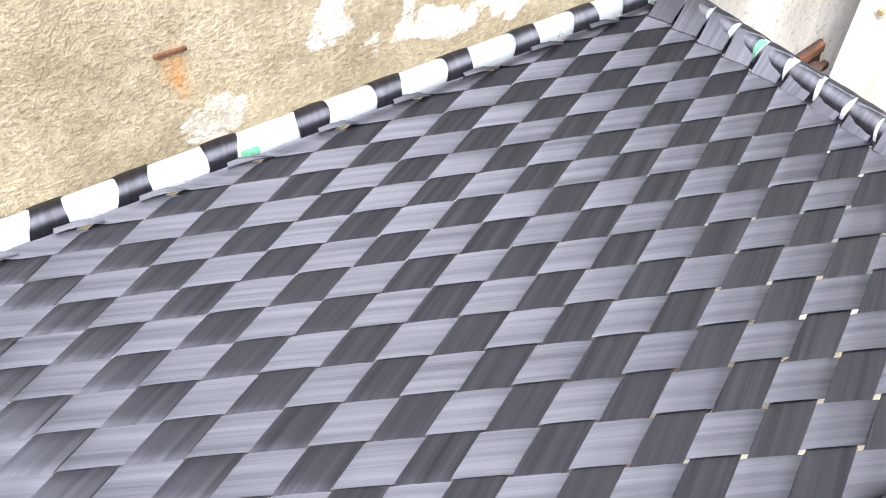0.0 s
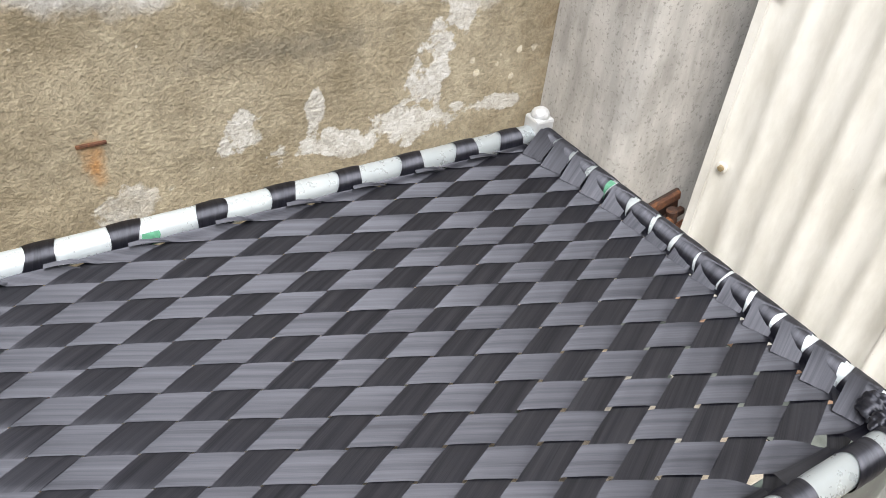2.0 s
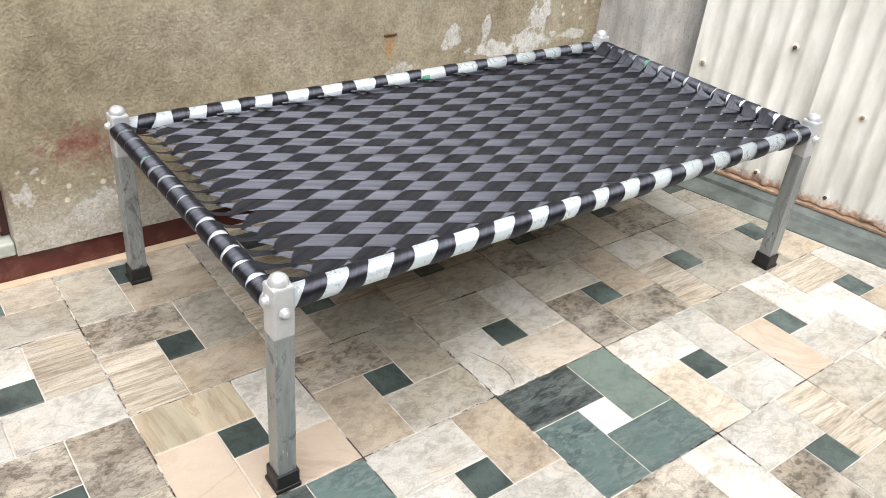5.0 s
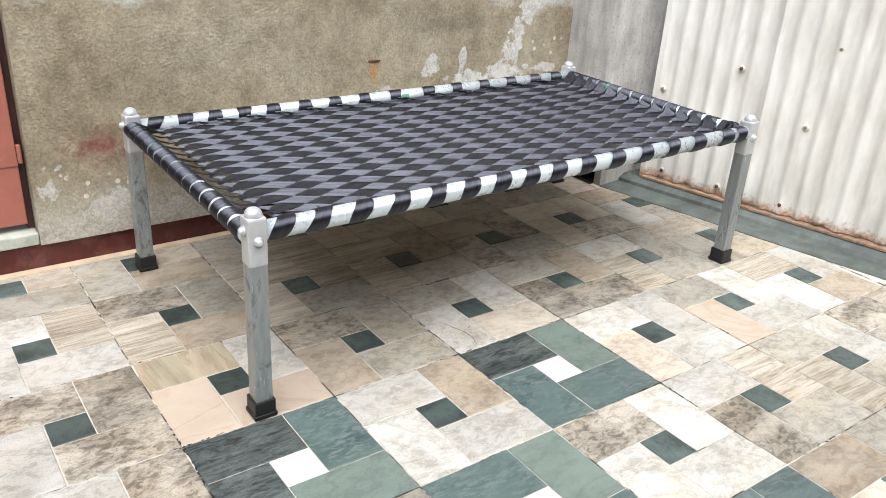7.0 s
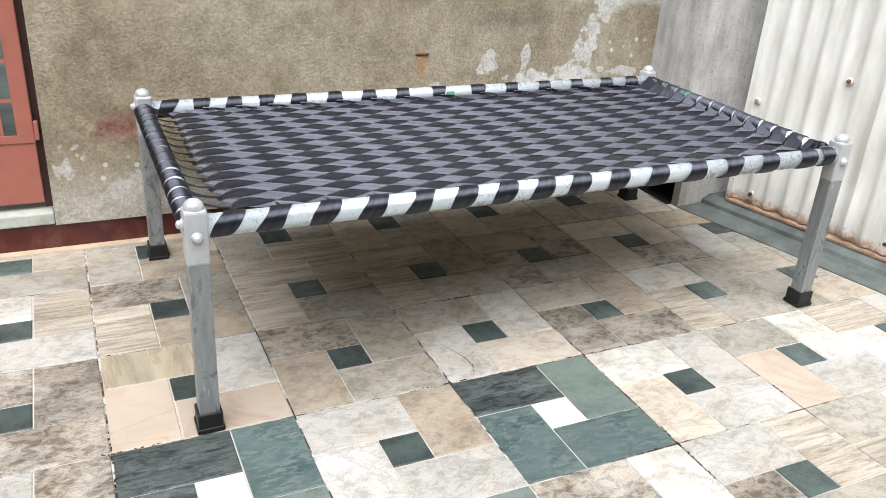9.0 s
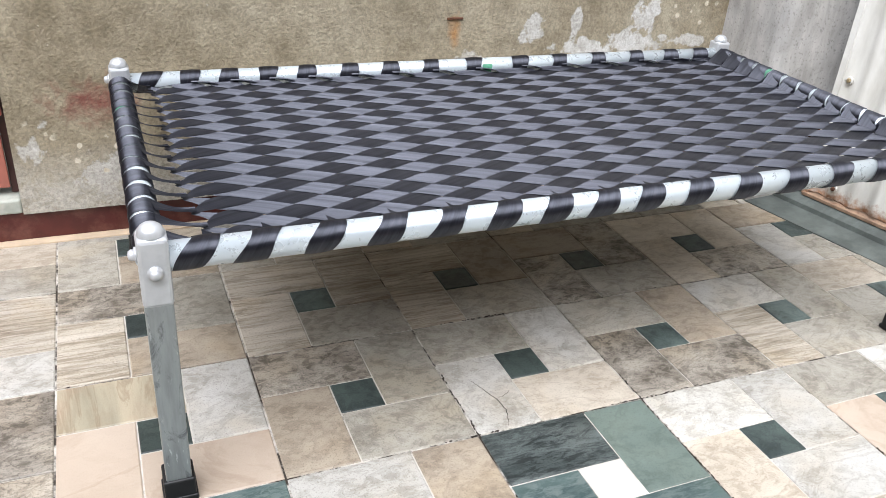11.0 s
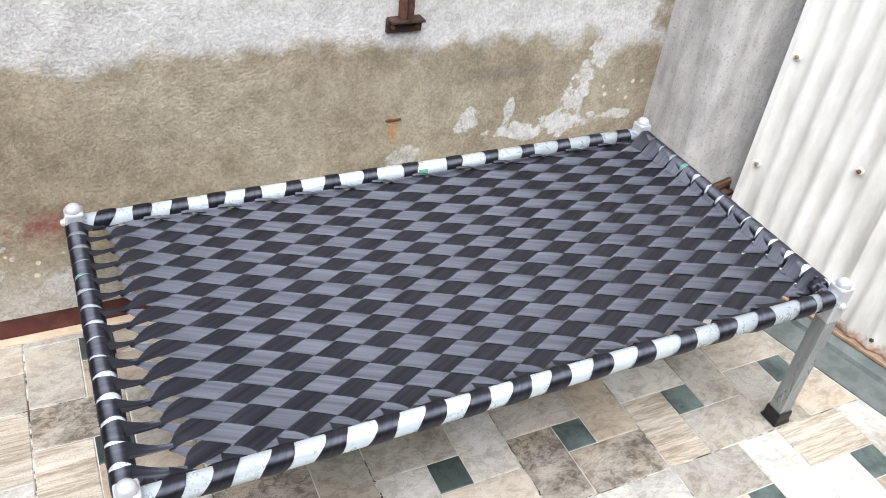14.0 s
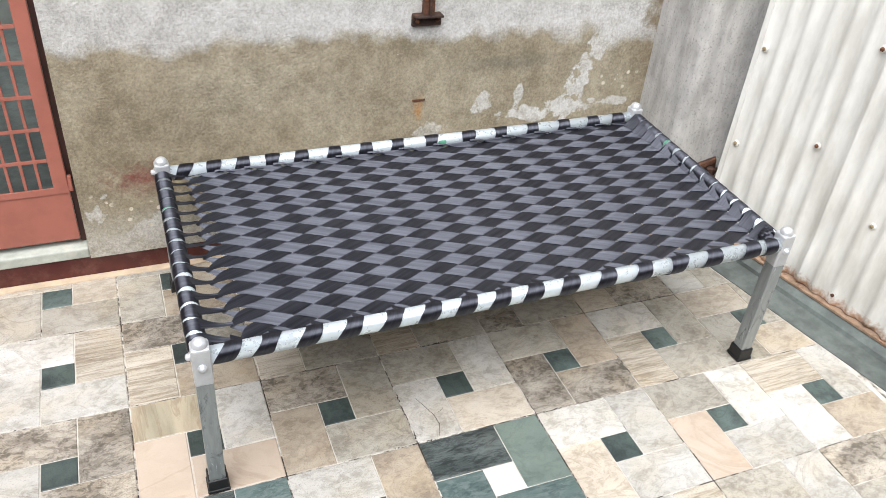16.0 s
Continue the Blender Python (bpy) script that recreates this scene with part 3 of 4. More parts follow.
def warp(u, v):
    """Lattice place to metres on the web; the last cells at the back and at the gate's end are squeezed against the rails."""
    uu, vv = min(u, 14.0), min(v, 14.0)
    x, y = drift(DRIFT_X, uu, v), drift(DRIFT_Y, u, vv)
    if u > 14:
        x += (u - 14) * (1.246 - x)
    if v > 14:
        y += (v - 14) * (0.960 - y)
    return x, y


def web_height(x, y):
    a = max(0.0, min(1.0, (x - X0) / (X1 - X0)))
    b = max(0.0, min(1.0, (y - Y0) / (Y1 - Y0)))
    return WEB_Z - 0.016 * (4 * a * (1 - a)) ** 0.5 * (4 * b * (1 - b)) ** 0.6 + 0.004 * (1 - b)


def strap_mesh(family, k):
    """One straight run of webbing from rail to rail. family 0: x and y against each other, 1: with each other."""
    # centre line: u + v = k + 0.5 or u - v = k + 0.5, kept inside the frame
    c = k + 0.5
    if family == 0:
        u_lo, u_hi = max(0.0, c - NY), min(float(NX), c)
    else:
        u_lo, u_hi = max(0.0, c), min(float(NX), c + NY)
    length = u_hi - u_lo
    n = max(10, int(length * 15))
    across = (-0.5, -0.25, 0.0, 0.25, 0.5)
    slope = -1 if family == 0 else 1
    full = 0.955 + rng.uniform(-0.02, 0.02)
    phase = rng.uniform(0, 9)
    verts, faces, uvs = [], [], []
    way = Vector(warp(u_hi, c - u_hi if family == 0 else u_hi - c)) - Vector(warp(u_lo, c - u_lo if family == 0 else u_lo - c))
    way.normalize()
    for i in range(n + 1):
        u = u_lo + length * i / n
        v = (c - u) if family == 0 else (u - c)
        ends = []
        for d, side in ((u, "left"), (NX - u, "right"), (v, "front"), (NY - v, "back")):
            reach, least = {"left": (0.62, 0.26), "right": (0.9, 0.55), "front": (0.60, 0.42), "back": (0.7, 0.62)}[side]
            t = max(0.0, min(1.0, d / reach))
            t = t * t * (3 - 2 * t)
            ends.append(least + (1 - least) * t)
        w = min(ends)
        # the weave is slacker towards the front right corner
        w *= 1 - 0.08 * max(0.0, min(1.0, (u - 7) / 4)) * max(0.0, min(1.0, (8 - v) / 4))
        for a in across:
            off = a * full * w
            # across the strap: half a cell each way along the other diagonal's normal
            uu, vv = u + off * 0.5, v + (off * 0.5 if family == 0 else -off * 0.5)
            uu, vv = min(max(uu, -0.02), NX + 0.02), min(max(vv, -0.02), NY + 0.02)
            x, y = warp(uu, vv)
            p, q = uu + vv, uu - vv
            if family == 0:
                z = -AMP * (-1) ** k * math.tanh(2.5 * math.sin(math.pi * q))
            else:
                z = AMP * (-1) ** k * math.tanh(2.5 * math.sin(math.pi * p))
            z *= min(1.0, w * 1.3)
            # gathered ends crease into folds
            z += (1 - w) * (0.0018 if u > 1.5 else 0.0003) * math.cos(a * 9.0 + phase) + 0.0004 * noise.noise((x * 30, y * 30, phase))
            z += (1 - w) * (0.003 if family == 0 else -0.003) * (1.0 if u > 1.5 else -0.35)
            if family == 0:
                t = max(0.0, 1.0 - (NY - vv) / 0.6)
                z += 0.007 * math.sin(math.pi * min(1.0, t)) - 0.012 * max(0.0, t) ** 3
            t = max(0.0, min(1.0, (uu - (NX - 0.30)) / 0.30))
            z += (0.012 if family else 0.010) * t * t * (3 - 2 * t)
            verts.append((x, y, web_height(x, y) + z))
            uvs.append((phase + (x * way.y - y * way.x) * 17.0, (x * way.x + y * way.y) * 1.5))
    m = len(across)
    for i in range(n):
        for j in range(m - 1):
            faces.append((i * m + j, i * m + j + 1, (i + 1) * m + j + 1, (i + 1) * m + j))
    return finish_strap("strap", verts, faces, uvs)


def finish_strap(name, verts, faces, uvs):
    me = bpy.data.meshes.new(name)
    me.from_pydata(verts, [], faces)
    layer = me.uv_layers.new(name="strap")
    for lp in me.loops:
        layer.data[lp.index].uv = uvs[lp.vertex_index]
    me.materials.append(M["webbing"])
    me.shade_smooth()
    ob = new(name, me)
    ob.parent = cot
    return at_cot(ob)


for k in range(0, NX + NY):
    strap_mesh(0, k)
for k in range(-NY, NX):
    strap_mesh(1, k)


def wrap(axis, centre, z, s, width, lean):
    """A turn of webbing round a rail: axis 0 along x, 1 along y; s: place along the rail."""
    verts, faces, uvs = [], [], []
    n, across = 28, (-0.5, -0.3, -0.1, 0.1, 0.3, 0.5)
    phase = rng.uniform(0, 9)
    for i in range(n + 1):
        ang = 2 * math.pi * i / n
        for a in across:
            w = width * (1 + 0.12 * math.sin(ang * 2 + phase))
            r = RAIL + 0.0016 + 0.0010 * (1 - 4 * a * a) + 0.0007 * noise.noise((a * 4, ang, phase))
            along = s + a * w + lean * math.cos(ang - 1.05)
            side, up = r * math.cos(ang), r * math.sin(ang)
            verts.append((along, centre + side, z + up) if axis == 0 else (centre + side, along, z + up))
            uvs.append((a + phase, ang * 0.3))
    m = len(across)
    for i in range(n):
        for j in range(m - 1):
            faces.append((i * m + j, i * m + j + 1, (i + 1) * m + j + 1, (i + 1) * m + j))
    finish_strap("strap_wrap", verts, faces, uvs)


# where the turns sit along each rail
FRONT = (-0.531, -0.433, -0.321, -0.209, -0.096, 0.014, 0.122, 0.228, 0.331, 0.448, 0.574, 0.703, 0.830, 0.960, 1.108)
BACK = (-0.530, -0.432, -0.333, -0.232, -0.128, -0.008, 0.110, 0.231, 0.365, 0.516, 0.651, 0.788, 0.928, 1.060, 1.176)
LEFT = (0.088, 0.149, 0.207, 0.270, 0.338, 0.402, 0.460, 0.515, 0.572, 0.632, 0.693, 0.752, 0.808, 0.869, 0.928)
RIGHT = (0.122, 0.190, 0.256, 0.316, 0.376, 0.437, 0.497, 0.556, 0.618, 0.684, 0.749, 0.810, 0.870, 0.928)


def right_rail(y):
    return 1.252 + 0.0156 * (y - 0.057)


for j in range(NX):
    wrap(0, 0.0345, ZF, FRONT[j], 0.050 + 0.0006 * j, 0.018 - 0.0006 * j)
    wrap(0, 0.973, ZB, BACK[j], 0.045 + 0.0007 * j, 0.014 if j == 0 else 0.006)
wrap(0, 0.0345, ZF, 1.186, 0.044, 0.004)
for y in LEFT:
    wrap(1, -0.600, ZS, y, 0.0535 + rng.uniform(-0.004, 0.002), -0.004)
for y in RIGHT:
    wrap(1, right_rail(y), ZS, y, 0.0560 + rng.uniform(-0.004, 0.002), 0.004)

# gathered webbing from the pinched ends of two straps to the rail
def gather(pinch, rail, width, drop, narrow=0.008, crease=1.0, fade=1.5):
    """pinch: where two straps meet; rail: the middle of the turn on the rail's upper inner side."""
    p, r = Vector(pinch), Vector(rail)
    way = (p - r).normalized()
    side = way.cross(Vector((0, 0, 1))).normalized()
    phase = rng.uniform(0, 9)
    verts, faces, uvs = [], [], []
    rows, across = 10, [a / 8 - 0.5 for a in range(9)]
    for k in range(rows + 1):
        t = k / rows
        w = narrow + (width - narrow) * (1 - t) ** fade
        for a in across:
            place = r.lerp(p + way * 0.006, t) + side * (a * w)
            fold = crease * (0.0045 * math.sin(a * 15 + phase) * (0.25 + t) + a * 0.016 * math.sin(math.pi * t))
            place.z += fold + drop * math.sin(math.pi * t)
            verts.append(tuple(place))
            uvs.append((a + phase, t * 0.1))
    m = len(across)
    for k in range(rows):
        for j in range(m - 1):
            faces.append((k * m + j, k * m + j + 1, (k + 1) * m + j + 1, (k + 1) * m + j))
    finish_strap("strap_gather", verts, faces, uvs)


for i in range(NY):
    px, py = warp(0.02, i + 0.5)
    gather((px, py, web_height(px, py) + 0.0075), (-0.584, LEFT[i], ZS + 0.0225), 0.048, -0.005, 0.014, crease=0.45, fade=0.9)
for j in range(NX):
    px, py = warp(j + 0.5, 0.0)
    gather((px, py, web_height(px, py) + 0.002), (FRONT[j] + 0.012, 0.052, ZF + 0.0195), 0.046, -0.001, 0.030, crease=0.2)
for j in range(1, NX - 1):
    gather((BACK[j] + 0.062, 0.937, web_height(BACK[j], 0.937) + 0.0065), (BACK[j] + 0.004, 0.9515, ZB + 0.006), 0.034, 0.002, 0.006, crease=0.2, fade=0.8)
for i in range(NY - 1):
    px, py = warp(NX - 1.0, i + 0.5)
    gather((px, py + 0.002, web_height(px, py) + 0.0055), (right_rail(py) - 0.003, RIGHT[i], ZS + 0.0278), 0.050, 0.001, 0.046, crease=0.10)


def knot(x, y, z, sx, sy, sz, seed):
    """A bunched knot of webbing with deep folds."""
    bm = bmesh.new()
    bmesh.ops.create_icosphere(bm, subdivisions=4, radius=1.0)
    uv = bm.loops.layers.uv.new("strap")
    for v in bm.verts:
        c = v.co.copy()
        f = 1 + 0.11 * math.sin(11 * c.x + 6 * c.z + 3 * noise.noise(c * 1.7 + Vector((seed, 0, 0)))) + 0.22 * noise.noise(c * 1.5 + Vector((0, seed, 0)))
        v.co = Vector((x + c.x * f * sx, y + c.y * f * sy, z + c.z * f * sz))
    for f in bm.faces:
        for lp in f.loops:
            lp[uv].uv = (lp.vert.co.x * 20, lp.vert.co.y * 8)
    at_cot(part("strap_knot", bm, M["webbing"], cot, "bunched knot of black webbing", True))


knot(1.228, 0.088, ZS + 0.014, 0.026, 0.024, 0.024, 3.0)
knot(1.205, 0.062, ZF + 0.008, 0.022, 0.016, 0.018, 8.0)
knot(-0.560, 0.060, ZF - 0.002, 0.016, 0.016, 0.014, 5.0)


# ------------------------------------------------------------------ gate of corrugated sheet
def on_gate(y, out=0.0):
    """A place on the gate's line, out metres towards the yard."""
    n = math.hypot(1, GS)
    return GX + GS * y - out / n, y + out * GS / n


gate = thing("sheet_gate", (*on_gate(0.0), 0.05), "white painted corrugated sheet gate, rusty along the bottom", "gate")


def at_gate(ob):
    ob.matrix_parent_inverse = Matrix.Translation(-gate.location)
    return ob


def corrugated(y_a, y_b, out, z0, z1):
    """A corrugated sheet between two places of the gate's line, with a ragged foot."""
    n = int((y_a - y_b) / 0.008)
    zs = [z0, z0 + 0.012, z0 + 0.03, 0.10, 0.12, 0.14, 0.16, 0.18, 0.2, 0.22, 0.24, 0.26, 0.28, 0.31, 0.34, 0.38, 0.42, 0.5, 0.7, 1.0, 1.5, z1]
    bm = bmesh.new()
    grid = []
    for i in range(n + 1):
        y = y_a + (y_b - y_a) * i / n
        f = (y_a - y) / 0.0765
        d = 0.0062 * math.cos(2 * math.pi * f) + 0.0016 * math.cos(4 * math.pi * f)
        col = []
        for z in zs:
            dent = 0.010 * noise.noise((y * 5, z * 6, 3)) * max(0.0, 1 - z / 0.5) - 0.022 * max(0.0, abs(noise.noise((y * 4 + 1.3, z * 5, 9))) - 0.12) * max(0.0, 1 - z / 0.6) * (1 if y < 0.34 else 0.2)
            zz = z + (0.010 * noise.noise((y * 14, 0, 8)) + 0.006 * noise.noise((y * 40, 0, 2)) + 0.01 if z == z0 else 0)
            x, yy = on_gate(y, out + d + dent)
            col.append(bm.verts.new((x, yy, zz)))
        grid.append(col)
    for a, b in zip(grid, grid[1:]):
        for j in range(len(zs) - 1):
            bm.faces.new((a[j], a[j + 1], b[j + 1], b[j]))
    ob = at_gate(part("sheet", bm, M["sheet"], gate, "", True))
    mod = ob.modifiers.new("thickness", "SOLIDIFY")
    mod.thickness = 0.0012
    return ob


corrugated(0.745, 0.24, 0.0, 0.050, 2.2)
corrugated(0.285, -0.55, 0.006, 0.050, 2.2)
corrugated(-0.50, -1.60, 0.0, 0.050, 2.2)
corrugated(-1.55, -2.60, 0.006, 0.050, 2.2)
bm = bmesh.new()
for y_a, y_b, z0, z1 in ((0.762, 0.742, 0.045, 2.2),):
    pts = [on_gate(y_a, 0.012), on_gate(y_b, 0.012), on_gate(y_b, -0.04), on_gate(y_a, -0.04)]
    vs = [bm.verts.new((*p, z)) for z in (z0, z1) for p in pts]
    for f in ((0, 1, 2, 3), (4, 7, 6, 5), (0, 4, 5, 1), (1, 5, 6, 2), (2, 6, 7, 3), (3, 7, 4, 0)):
        bm.faces.new([vs[i] for i in f])
at_gate(part("edge_frame", bm, M["sheet"], gate, "white painted steel edge of the gate"))
bm = bmesh.new()
vs = []
for k in range(36):
    y = 0.755 - k * 0.09
    vs.append([bm.verts.new((*on_gate(y, o), z + 0.003 * noise.noise((y * 9, o * 50, 1)))) for o, z in ((0.020, 0.0425), (0.020, 0.052), (-0.045, 0.058), (-0.045, 0.040))])
for a, b in zip(vs, vs[1:]):
    for k in range(4):
        bm.faces.new((a[k], b[k], b[(k + 1) % 4], a[(k + 1) % 4]))
at_gate(part("bottom_rail", bm, M["peach_rust"], gate, "flaking rusty bottom rail"))

for y, z in ((0.72, 0.46), (0.725, 0.86), (0.40, 0.61), (0.31, 1.02), (0.105, 0.435), (0.66, 0.10), (0.40, 0.10), (0.13, 0.10), (0.05, 0.75)):
    x, yy = on_gate(y, 0.009)
    m = Matrix.Translation((x, yy, z)) @ Vector((-1, GS, 0)).to_track_quat("Z", "Y").to_matrix().to_4x4()
    bm = lathe([(0.008, 0.0), (0.008, 0.0045), (0.005, 0.006), (0.002, 0.0065)], 6)
    bmesh.ops.transform(bm, verts=bm.verts, matrix=m)
    screw = at_gate(part("screw", bm, M["rust" if z < 0.2 or y in (0.40, 0.31) else "brass"], gate, "weathered screw head"))
    bm = lathe([(0.013, -0.006), (0.013, 0.0002), (0.011, 0.0008), (0.006, 0.001)], 18)
    bmesh.ops.transform(bm, verts=bm.verts, matrix=m)
    part("washer", bm, M["sheet"], screw, "pale dished washer", True)

# rusty hinge between concrete and gate
hinge = thing("gate_hinge", (1.52, 0.82, 0.24), "old rusty bolted gate hinge on the concrete", "hinge")


def at_hinge(ob, m):
    for v in ob.data.vertices:
        v.co = m @ v.co
    ob.matrix_parent_inverse = Matrix.Translation(-hinge.location)


tilt = Matrix.Translation((1.548, 0.812, 0.285)) @ pose(0, 0, 0, 0, -14, 0)
at_hinge(part("strap_plate", box(-0.085, 0.075, -0.004, 0.012, 0.010, 0.034, 0.003), M["rust"], hinge), tilt)
at_hinge(part("strap_plate", box(-0.02, 0.075, -0.022, -0.006, -0.026, -0.008, 0.003), M["darkrust"], hinge), tilt)
at_hinge(part("knuckle", tube((0.03, -0.022, -0.05), (0.03, -0.022, 0.012), 0.014, 14), M["darkrust"], hinge), tilt)
for x, y, z, r in ((-0.062, -0.005, 0.021, 0.012), (0.012, -0.024, -0.016, 0.015), (0.045, -0.036, -0.036, 0.013)):
    bm = lathe([(r * 1.3, 0), (r * 1.3, 0.003), (r, 0.0035), (r, 0.012), (r * 0.5, 0.0125), (r * 0.5, 0.02)], 6)
    bmesh.ops.transform(bm, verts=bm.verts, matrix=pose(x, y, z, 90, 0, 0))
    at_hinge(part("bolt", bm, M["rust"], hinge), tilt)
at_hinge(part("mortar_pocket", box(-0.09, 0.08, 0.004, 0.016, -0.06, 0.036, 0.006), M["darkrust"], hinge, "dark rust-stained pocket behind the hinge"), tilt)

# ------------------------------------------------------------------ things on the back wall
bracket = thing("wall_bracket", (0.372, WALL_Y, 0.91), "rusty iron angle bracket bolted to the wall", "bracket")
for name, dims, mat in (("angle_plate", (0.318, 0.428, 1.098, 1.116, 0.888, 0.928), "darkrust"), ("angle_plate", (0.320, 0.426, 1.068, 1.114, 0.926, 0.934), "darkrust"),
                        ("upright", (0.355, 0.395, 1.085, 1.112, 0.934, 1.30), "rust"), ("upright_web", (0.371, 0.379, 1.066, 1.086, 0.934, 1.30), "darkrust")):
    ob = part(name, box(*dims, 0.002), M[mat], bracket)
    ob.matrix_parent_inverse = Matrix.Translation(-bracket.location)
for x in (0.335, 0.412):
    bm = lathe([(0.008, 0), (0.008, 0.006), (0.004, 0.010)], 6)
    bmesh.ops.transform(bm, verts=bm.verts, matrix=pose(x, 1.099, 0.908, 90, 0, 0))
    ob = part("bolt", bm, M["rust"], bracket)
    ob.matrix_parent_inverse = Matrix.Translation(-bracket.location)
slot = thing("cut_iron_stub", (0.364, WALL_Y, 0.592), "thin rusty iron stub cut flush in the stucco", "iron stub")
ob = part("stub", box(0.338, 0.390, 1.108, 1.13, 0.589, 0.595, 0.001), M["rust"], slot)
ob.matrix_parent_inverse = Matrix.Translation(-slot.location)

# ------------------------------------------------------------------ grille door
door = thing("door_1", (-1.33, 1.16, 0.15), "salmon red steel grille door with solid lower panel", "door", kind="structure")


def at_door(ob):
    ob.matrix_parent_inverse = Matrix.Translation(-door.location)
    return ob


DR, DL, DZ = -0.908, -1.76, 0.152
at_door(part("lower_panel", box(DL, DR, 1.150, 1.164, DZ, 0.366, 0.003), M["door"], door))
at_door(part("stile", box(DR - 0.048, DR, 1.146, 1.168, 0.367, 2.08, 0.004), M["door"], door))
at_door(part("stile", box(DL, DL + 0.048, 1.146, 1.168, 0.367, 2.08, 0.004), M["door"], door))
at_door(part("top_rail", box(DL + 0.049, DR - 0.049, 1.146, 1.168, 2.03, 2.08, 0.004), M["door"], door))
at_door(part("ledge", box(DL, DR, 1.146, 1.1495, 0.352, 0.378, 0.001), M["door"], door))
x = DR - 0.088
while x > DL + 0.06:
    at_door(part("bar", box(x - 0.005, x + 0.005, 1.1535, 1.1635, 0.367, 2.03, 0.001), M["door"], door))
    x -= 0.046
for k in range(13):
    z = 0.485 + 0.118 * k
    at_door(part("cross_bar", box(DL + 0.049, DR - 0.049, 1.1495, 1.153, z - 0.006, z + 0.006), M["door"], door))
at_door(part("hinge_pin", box(DR + 0.001, DR + 0.014, 1.140, 1.158, 0.36, 0.42, 0.003), M["door"], door))
# frame coloured near black: the shade of the gap beside the door is painted in
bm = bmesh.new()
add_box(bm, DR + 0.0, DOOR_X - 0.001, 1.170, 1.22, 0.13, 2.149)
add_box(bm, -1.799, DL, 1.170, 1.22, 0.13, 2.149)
tagged(link("door_frame", bm, M["doorframe"]), "red steel door frame with the gap's shade in its dark colour", "door frame", kind="structure")

# ------------------------------------------------------------------ floor tiles: pinwheels of four oblongs round a square
L, A, B = 0.4064, 0.1524, 0.2540
PIECES = ((0, B, B, L), (B, L, A, L), (A, L, 0, A), (0, A, 0, B), (A, B, A, B))   # x0, x1, y0, y1 in the module
# stone of each piece, by module: far left oblong, far right, near right, near left, centre
STONES = {(0, -1): "DeGGW", (-2, -1): "DGeDW", (-1, -2): "GeGGW", (0, -3): "GGGGW", (-2, -3): "GGGGW", (-1, -1): "wpwwK", (0, 0): "gwcwK", (1, 0): "gpddK",
          (-1, 0): "dggpK", (-2, 0): "vwPPK", (-3, 0): "dddwK", (-3, 1): "wswwK", (-2, 1): "dgpsK", (-3, 2): "ccggK", (-2, 2): "gcpgK", (-1, 1): "ssgsK",
          (0, 1): "spgsK", (1, 1): "pdgdK", (1, -1): "wwwcK", (2, -1): "gwwPK", (2, 0): "wggsK", (3, -1): "swpwK", (0, -2): "dwwwK", (1, -2): "wsgdK", (2, -2): "gwgsK",
          (-3, -1): "wdwgK", (-4, 0): "wgwgK", (-4, 1): "gwgwK", (3, 0): "cgcgK"}
GAP, WIDE = 0.0016, 0.0021
tile_rng = random.Random(11)
shared = {}
joined = {key: ([], []) for key in TILE}
for j in range(-11, 3):
    for i in range(-10, 5):
        stones = STONES.get((i, j)) or "".join(tile_rng.choice("ccwggpsdg") for _ in range(4)) + "K"
        near = -5 <= i <= 4 and -4 <= j <= 2
        for n, (x0, x1, y0, y1) in enumerate(PIECES):
            stone = stones[n]
            cx, cy = i * L + (x0 + x1) / 2, j * L + (y0 + y1) / 2
            lo_x, hi_x = i * L + x0 + (WIDE if x0 == 0 else GAP), i * L + x1 - (WIDE if x1 == L else GAP)
            lo_y, hi_y = j * L + y0 + (WIDE if y0 == 0 else GAP), j * L + y1 - (WIDE if y1 == L else GAP)
            poly = [(lo_x, lo_y), (hi_x, lo_y), (hi_x, hi_y), (lo_x, hi_y)]
            cut = clip(clip(poly, 0, 1, 1.092), 1, -ES, EX - 0.002)
            cut = clip(cut, 1, 0, 1.60) if cut else cut
            if cy > 0.83 and cut:
                cut = clip(cut, 1, 0, 1.383)
            if len(cut) < 3:
                continue
            whole = len(cut) == 4 and max(abs(a - b) for p, q in zip(cut, poly) for a, b in zip(p, q)) < 1e-6
            dz = tile_rng.uniform(-0.0008, 0.0006)
            if near:
                if whole:
                    key = (n, stone)
                    if key not in shared:
                        me = bpy.data.meshes.new("tile")
                        v, f = slab([(px - cx, py - cy) for px, py in poly], -0.012, 0.0)
                        me.from_pydata(v, [], f)
                        me.materials.append(TILE[stone])
                        shared[key] = me
                    me = shared[key]
                else:
                    me = bpy.data.meshes.new("tile")
                    v, f = slab([(px - cx, py - cy) for px, py in cut], -0.012, 0.0)
                    me.from_pydata(v, [], f)
                    me.materials.append(TILE[stone])
                ob = new("tile", me)
                ob.parent = floor
                ob.matrix_basis = pose(cx, cy, dz, tile_rng.uniform(-0.15, 0.15), tile_rng.uniform(-0.15, 0.15), tile_rng.uniform(-0.15, 0.15))
            else:
                v, f = slab(cut, -0.012, dz)
                V, F = joined[stone]
                base = len(V)
                V += v
                F += [tuple(q + base for q in face) for face in f]
for stone, (V, F) in joined.items():
    if V:
        me = bpy.data.meshes.new("tiles")
        me.from_pydata(V, [], F)
        me.materials.append(TILE[stone])
        ob = new("tiles", me)
        ob.parent = floor
        tagged(ob, kind="stuff")

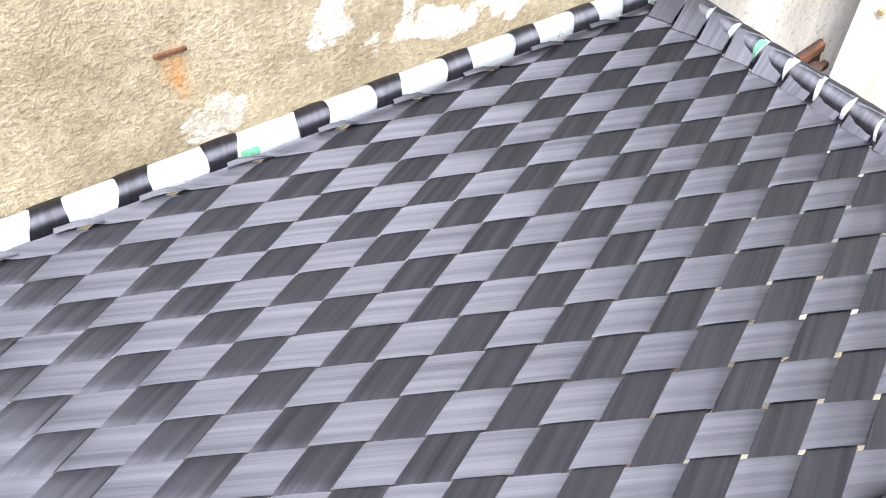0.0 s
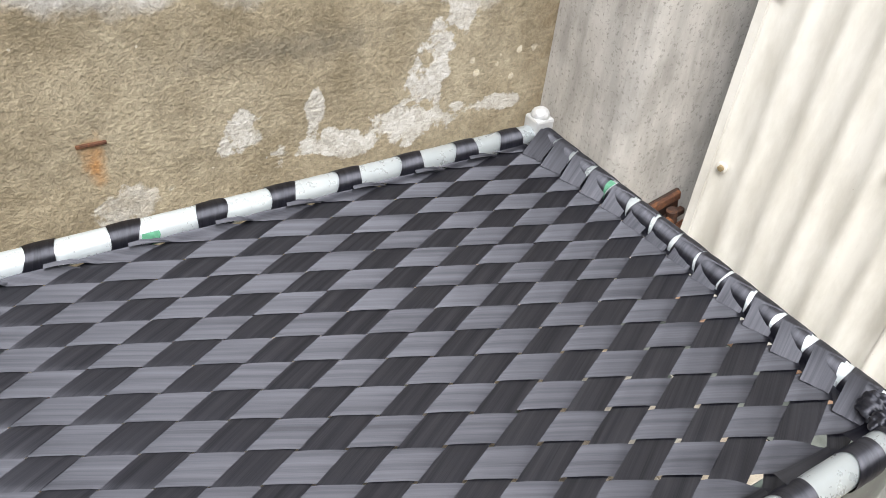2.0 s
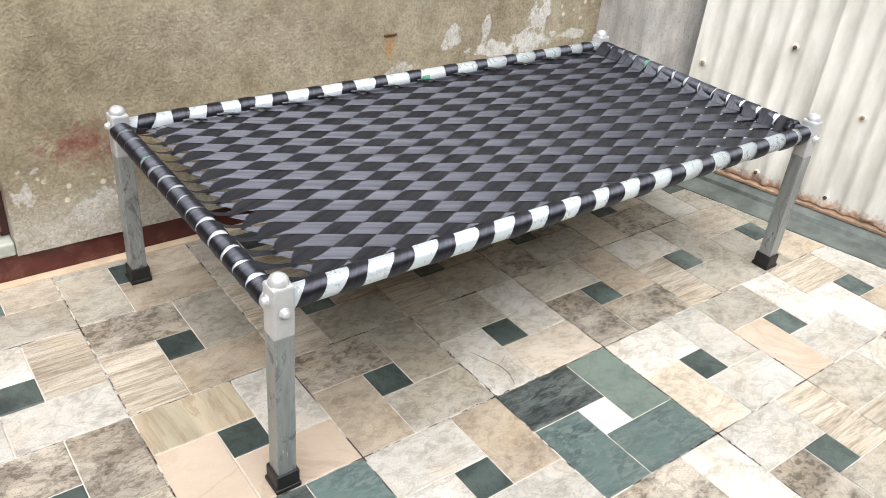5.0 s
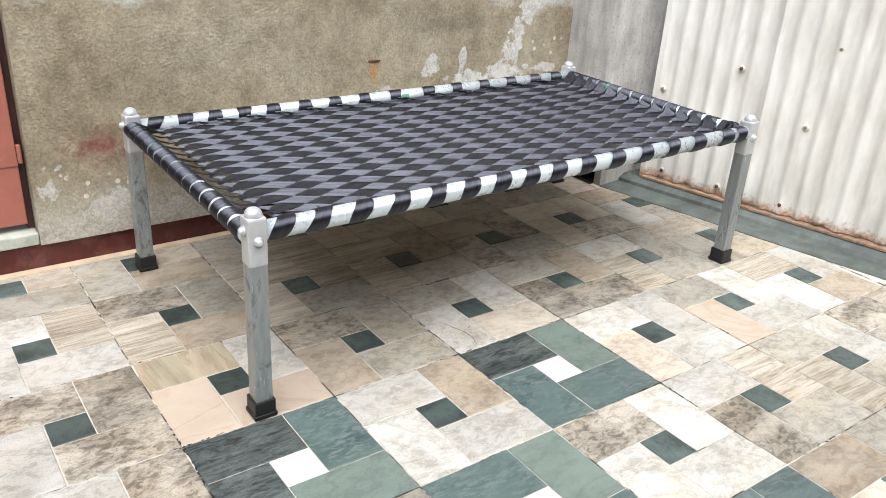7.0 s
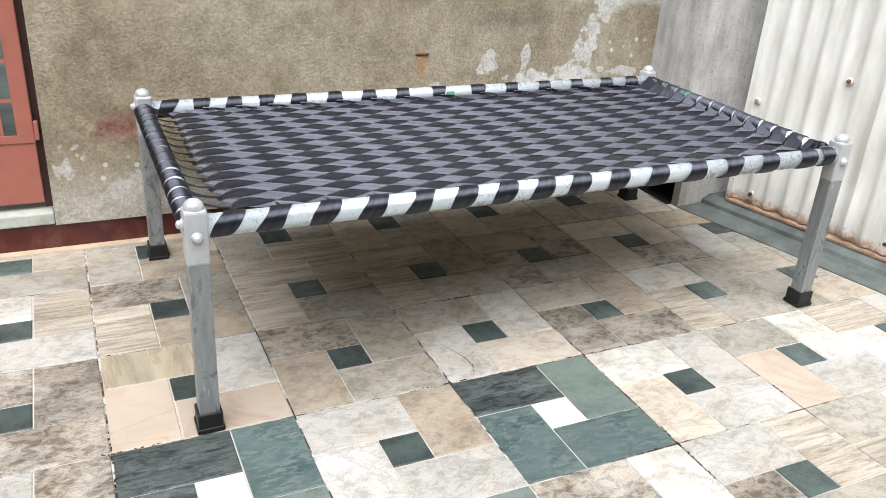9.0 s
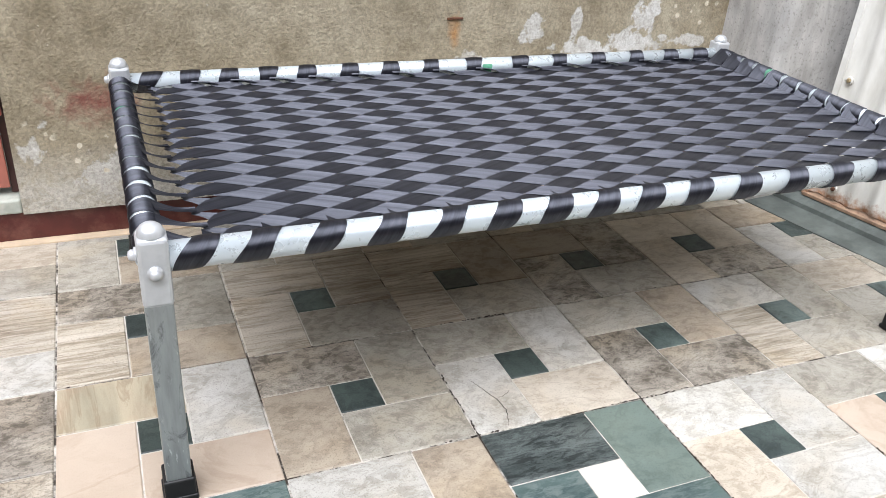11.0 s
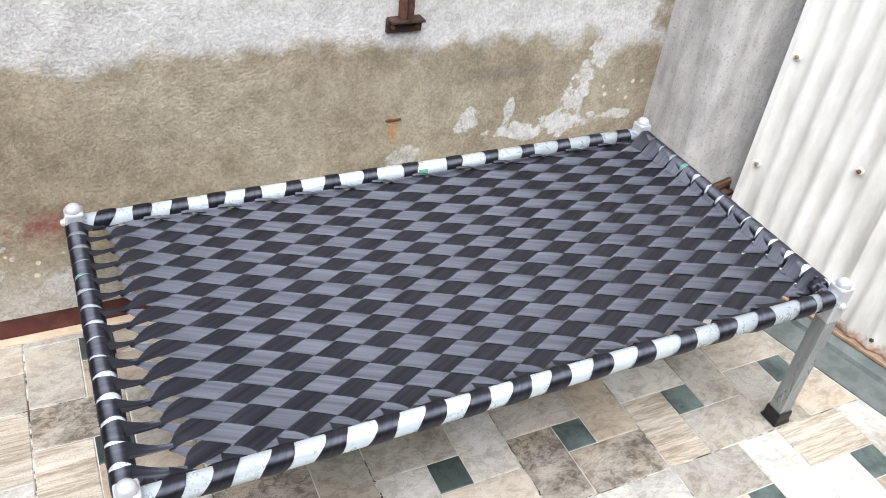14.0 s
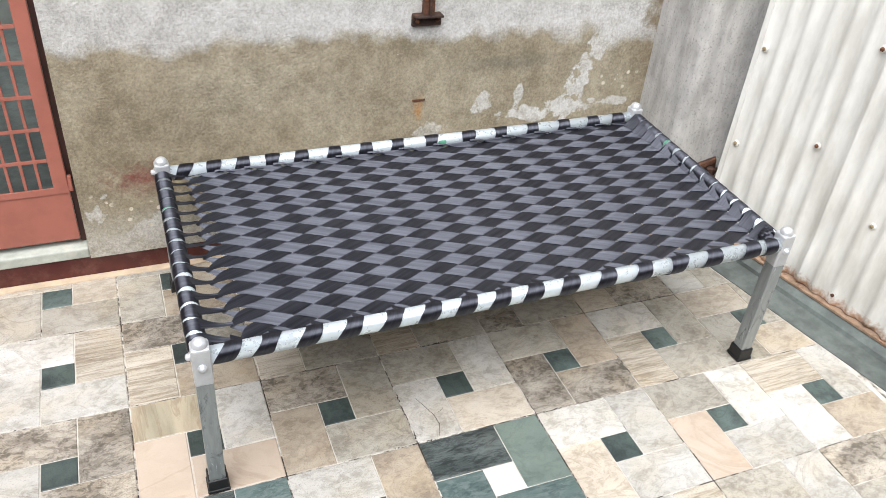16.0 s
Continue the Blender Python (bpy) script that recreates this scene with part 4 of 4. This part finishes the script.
# dirt that has grown in the wide joints, densest round the green stones
dirt_rng = random.Random(23)
bm = bmesh.new()
for k in range(2600):
    along_x = dirt_rng.random() < 0.5
    i, j = dirt_rng.randint(-3, 2), dirt_rng.randint(-2, 1)
    t = dirt_rng.uniform(0, L)
    x, y = (i * L + t, j * L) if along_x else (i * L, j * L + t)
    close = math.exp(-((x - 0.1) ** 2 + (y + 0.1) ** 2) / 0.14)
    if x > EX + ES * y - 0.02 or noise.noise((x * 3.1, y * 3.1, 4.0)) + 0.5 * noise.noise((x * 23, y * 23, 1.0)) < 0.30 - 0.42 * close:
        continue
    long, wide, tall = dirt_rng.uniform(0.0015, 0.006), dirt_rng.uniform(0.0010, 0.0024), dirt_rng.uniform(0.0005, 0.0016)
    off = dirt_rng.gauss(0, 0.0012)
    r = bmesh.ops.create_icosphere(bm, subdivisions=1, radius=1.0)
    for v in r["verts"]:
        c = v.co * dirt_rng.uniform(0.7, 1.2)
        v.co = (x + c.x * (long if along_x else wide) + (0 if along_x else off), y + c.y * (wide if along_x else long) + (off if along_x else 0), c.z * tall)
ob = link("joint_dirt", bm, M["joint_dirt"], floor, "black-brown dirt and moss in the joints")
tagged(ob, kind="stuff")


def crack(points, width):
    """A thin dark crack in a tile, along a jagged line."""
    bm = bmesh.new()
    line = []
    for (xa, ya), (xb, yb) in zip(points, points[1:]):
        for k in range(8):
            line.append((xa + (xb - xa) * k / 8 + dirt_rng.uniform(-0.0016, 0.0016), ya + (yb - ya) * k / 8 + dirt_rng.uniform(-0.0016, 0.0016)))
    line.append(points[-1])
    rows = []
    for k, (x, y) in enumerate(line):
        w = width * (0.35 + 0.65 * math.sin(math.pi * (k + 1) / (len(line) + 1)))
        rows.append([bm.verts.new(p) for p in ((x - w, y, 0.0008), (x, y, 0.0011), (x + w, y, 0.0008))])
    for a, b in zip(rows, rows[1:]):
        for k in range(2):
            bm.faces.new((a[k], a[k + 1], b[k + 1], b[k]))
    link("crack", bm, M["joint_dirt"], floor, "thin dark crack across a pale tile")


crack([(0.055, 0.176), (0.072, 0.135), (0.088, 0.095), (0.092, 0.055), (0.074, 0.008)], 0.0011)
crack([(0.088, 0.095), (0.112, 0.104), (0.130, 0.116)], 0.0009)
